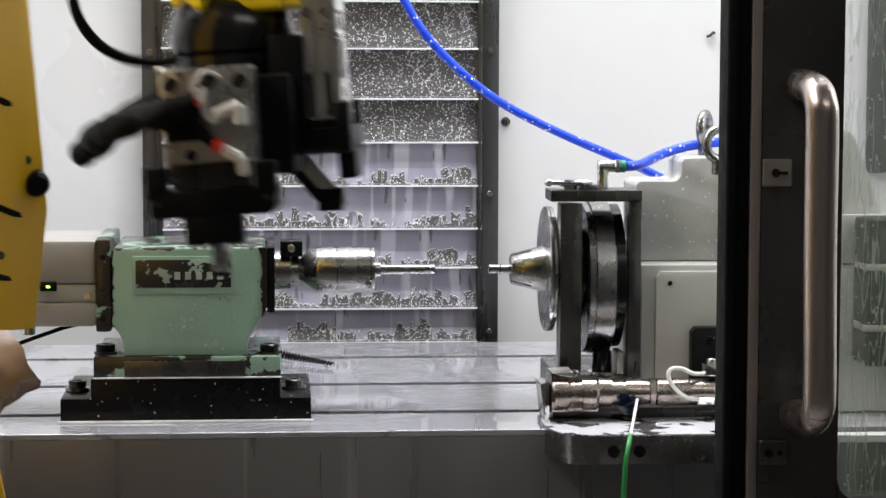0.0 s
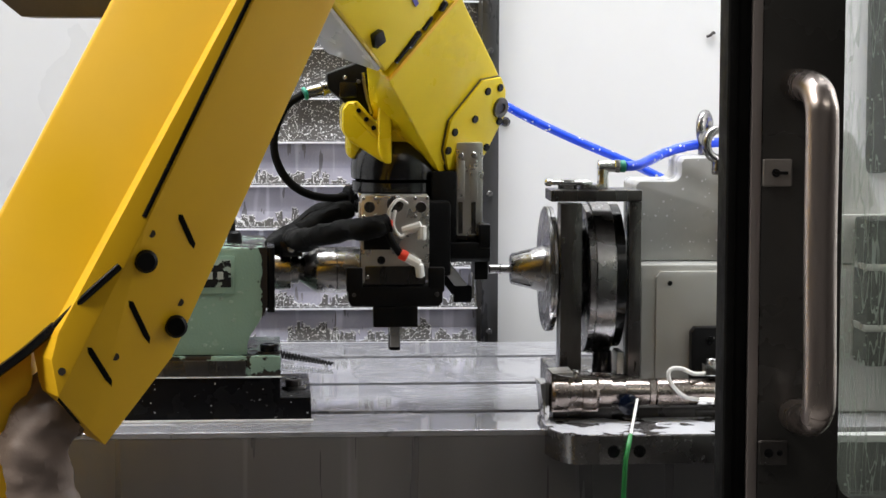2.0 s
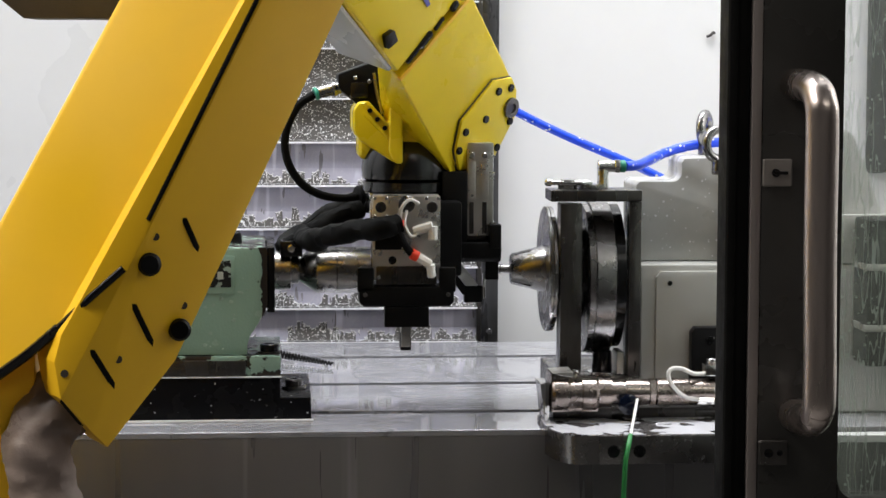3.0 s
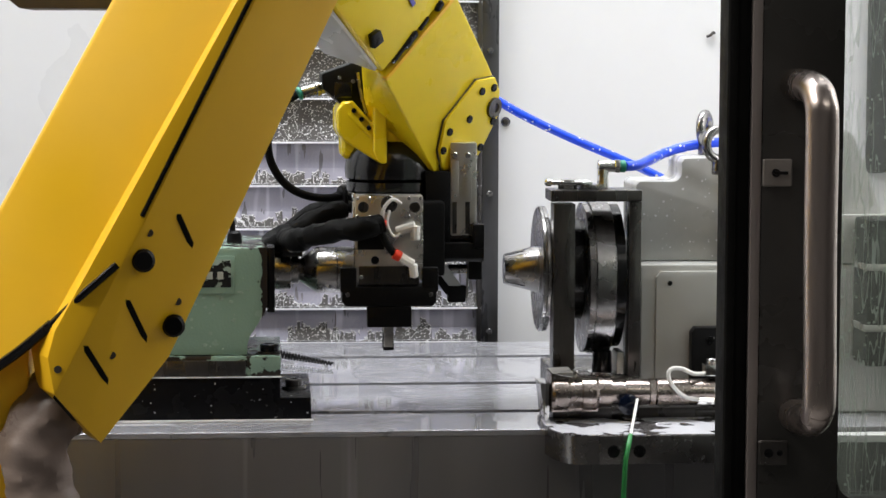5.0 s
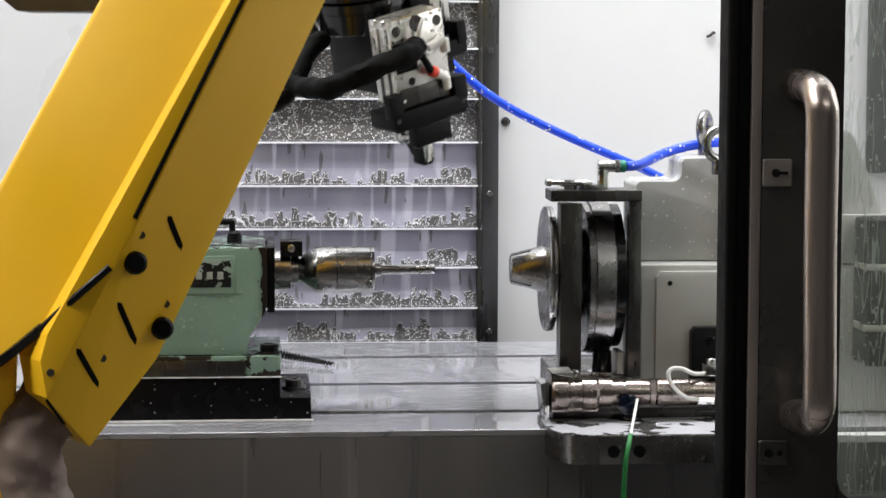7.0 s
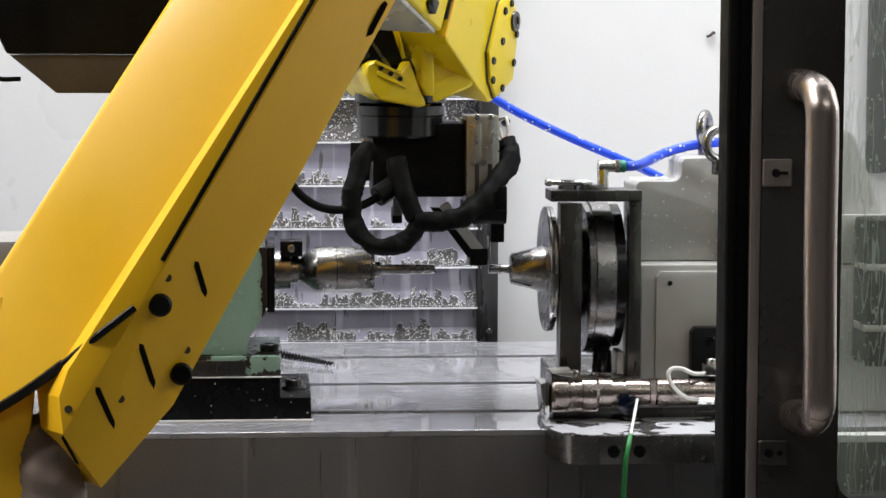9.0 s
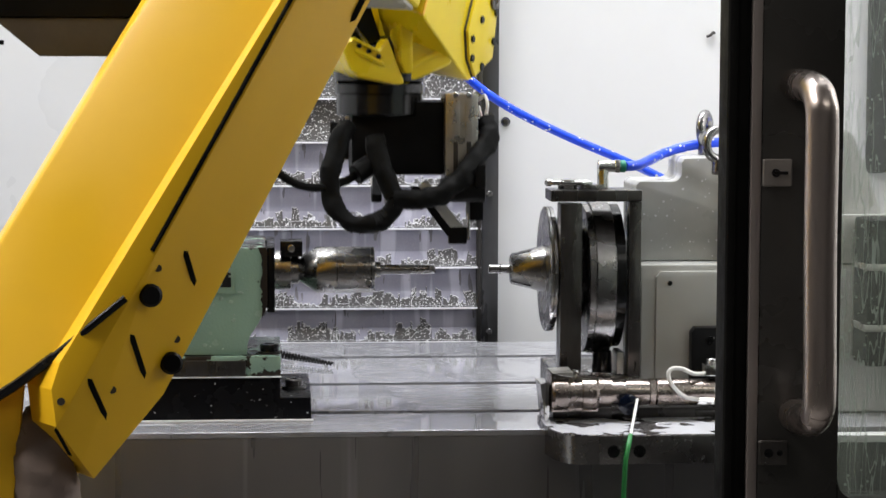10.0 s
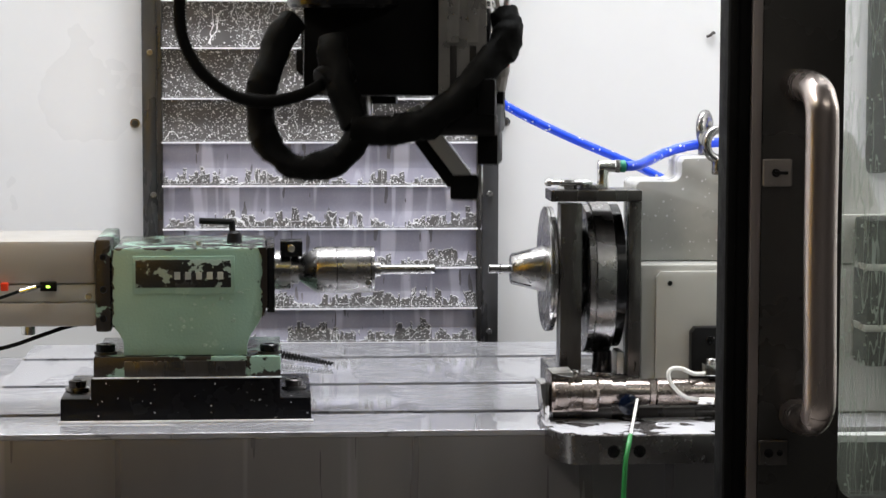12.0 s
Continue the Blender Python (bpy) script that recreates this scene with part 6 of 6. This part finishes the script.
    walk(finished, [
        (0.00, pose(0.0650, 0.0200, 0.1250, 0.0, 0.0, 0.0)),
        (4.70, pose(0.0650, 0.0200, 0.1250, 0.0, 0.0, 0.0)),
        (4.90, pose(0.0402, 0.0200, 0.1250, 0.0, 0.0, 0.0)),
        (5.00, pose(0.0281, 0.0200, 0.1251, 0.0, 0.0, 0.0)),
        (5.20, pose(0.0271, 0.0200, 0.1429, 0.0, 0.0, 0.0)),
        (5.50, pose(0.0265, 0.0200, 0.1910, 0.0, 0.0, 0.0)),
        (5.80, pose(0.0255, 0.0200, 0.2389, 0.0, 0.0, 0.0)),
        (6.00, pose(0.0255, 0.0200, 0.2551, 0.0, 0.0, 0.0)),
        (6.60, pose(0.0255, 0.0200, 0.2551, 0.0, 0.0, 0.0)),
        (6.80, pose(0.0122, 0.0370, 0.2701, 2.0, -4.0, 12.0)),
        (6.90, pose(-0.0100, 0.0592, 0.2866, 5.7, -8.2, 30.4)),
        (7.00, pose(-0.0056, 0.0633, 0.3037, 10.8, -8.8, 33.9)),
        (7.20, pose(-0.0114, 0.0822, 0.3351, 9.0, -20.7, 43.0)),
        (7.60, pose(-0.0320, 0.1018, 0.3548, 3.0, -12.0, 66.0)),
        (8.00, pose(-0.0359, 0.0968, 0.2667, 0.0, -3.0, 84.0)),
        (8.30, pose(-0.0410, 0.0933, 0.1628, 0.0, 0.0, 90.0)),
        (8.50, pose(-0.0400, 0.0933, 0.1628, 0.0, 0.0, 90.0)),
        (8.80, pose(-0.0381, 0.0933, 0.1912, 0.0, 0.0, 90.0)),
        (9.00, pose(-0.0366, 0.0933, 0.1917, 0.0, 0.0, 90.0)),
        (9.40, pose(-0.0391, 0.0933, 0.1887, 0.0, 0.0, 90.0)),
        (9.60, pose(-0.0406, 0.0933, 0.1887, 0.0, 0.0, 90.0)),
        (10.00, pose(-0.0553, 0.0933, 0.2110, 0.0, 0.0, 90.0)),
        (10.25, pose(-0.0560, 0.0933, 0.2548, 0.0, 0.0, 90.0)),
        (10.50, pose(-0.0562, 0.0933, 0.3000, 0.0, 0.0, 90.0)),
        (10.80, pose(-0.0563, 0.0933, 0.3400, 0.0, 0.0, 90.0)),
        (11.00, pose(-0.0564, 0.0933, 0.3455, 0.0, 0.0, 90.0)),
        (11.20, pose(-0.0597, 0.0333, 0.3436, 0.0, 0.0, 89.0)),
        (11.50, pose(-0.0707, -0.1569, 0.3271, 0.0, 0.0, 86.0)),
        (11.80, pose(-0.0842, -0.3972, 0.3066, 0.0, 0.0, 83.0)),
        (12.00, pose(-0.0910, -0.5478, 0.2948, 0.0, 0.0, 80.0)),
    ])
    walk(blank, [
        (0.00, pose(-0.1841, -0.5371, 0.2183, 0.0, -4.0, -100.0)),
        (0.20, pose(-0.1194, -0.4191, 0.1663, 0.0, -10.0, -98.0)),
        (0.30, pose(-0.0931, -0.3440, 0.1396, 0.0, -10.0, -97.0)),
        (0.40, pose(-0.0763, -0.2680, 0.1126, 0.0, -5.0, -96.0)),
        (0.50, pose(-0.0620, -0.2073, 0.0802, 0.0, -1.0, -95.0)),
        (0.60, pose(-0.0585, -0.1624, 0.0700, 0.0, 0.0, -94.0)),
        (0.80, pose(-0.0545, -0.1077, 0.0648, 0.0, 0.0, -92.0)),
        (1.00, pose(-0.0495, -0.0630, 0.0647, 0.0, 0.0, -90.0)),
        (1.50, pose(-0.0483, -0.0580, 0.0825, 0.0, 0.0, -90.0)),
        (2.00, pose(-0.0459, -0.0580, 0.0922, 0.0, 0.0, -90.0)),
        (2.30, pose(-0.0387, -0.0580, 0.0922, 0.0, 0.0, -90.0)),
        (2.50, pose(-0.0363, -0.0580, 0.0921, 0.0, 0.0, -90.0)),
        (4.70, pose(-0.0363, -0.0580, 0.0921, 0.0, 0.0, -90.0)),
        (4.90, pose(-0.0435, -0.0580, 0.0922, 0.0, 0.0, -90.0)),
        (5.00, pose(-0.0512, -0.0580, 0.0922, 0.0, 0.0, -90.0)),
        (5.20, pose(-0.0522, -0.0580, 0.1101, 0.0, 0.0, -90.0)),
        (5.50, pose(-0.0527, -0.0580, 0.1582, 0.0, 0.0, -90.0)),
        (5.80, pose(-0.0538, -0.0580, 0.2061, 0.0, 0.0, -90.0)),
        (6.00, pose(-0.0538, -0.0580, 0.2223, 0.0, 0.0, -90.0)),
        (6.60, pose(-0.0538, -0.0580, 0.2223, 0.0, 0.0, -90.0)),
        (6.80, pose(-0.0468, -0.0541, 0.2292, 2.0, -4.0, -78.0)),
        (6.90, pose(-0.0351, -0.0418, 0.2353, 5.7, -8.2, -59.6)),
        (7.00, pose(-0.0254, -0.0349, 0.2453, 10.8, -8.8, -56.1)),
        (7.20, pose(-0.0051, -0.0103, 0.2653, 9.0, -20.7, -47.0)),
        (7.60, pose(0.0091, 0.0069, 0.3023, 3.0, -12.0, -24.0)),
        (8.00, pose(0.0335, 0.0116, 0.2298, 0.0, -3.0, -6.0)),
        (8.30, pose(0.0370, 0.0140, 0.1300, 0.0, 0.0, 0.0)),
        (8.50, pose(0.0650, 0.0200, 0.1250, 0.0, 0.0, 0.0)),
        (12.00, pose(0.0650, 0.0200, 0.1250, 0.0, 0.0, 0.0)),
    ])


motions()
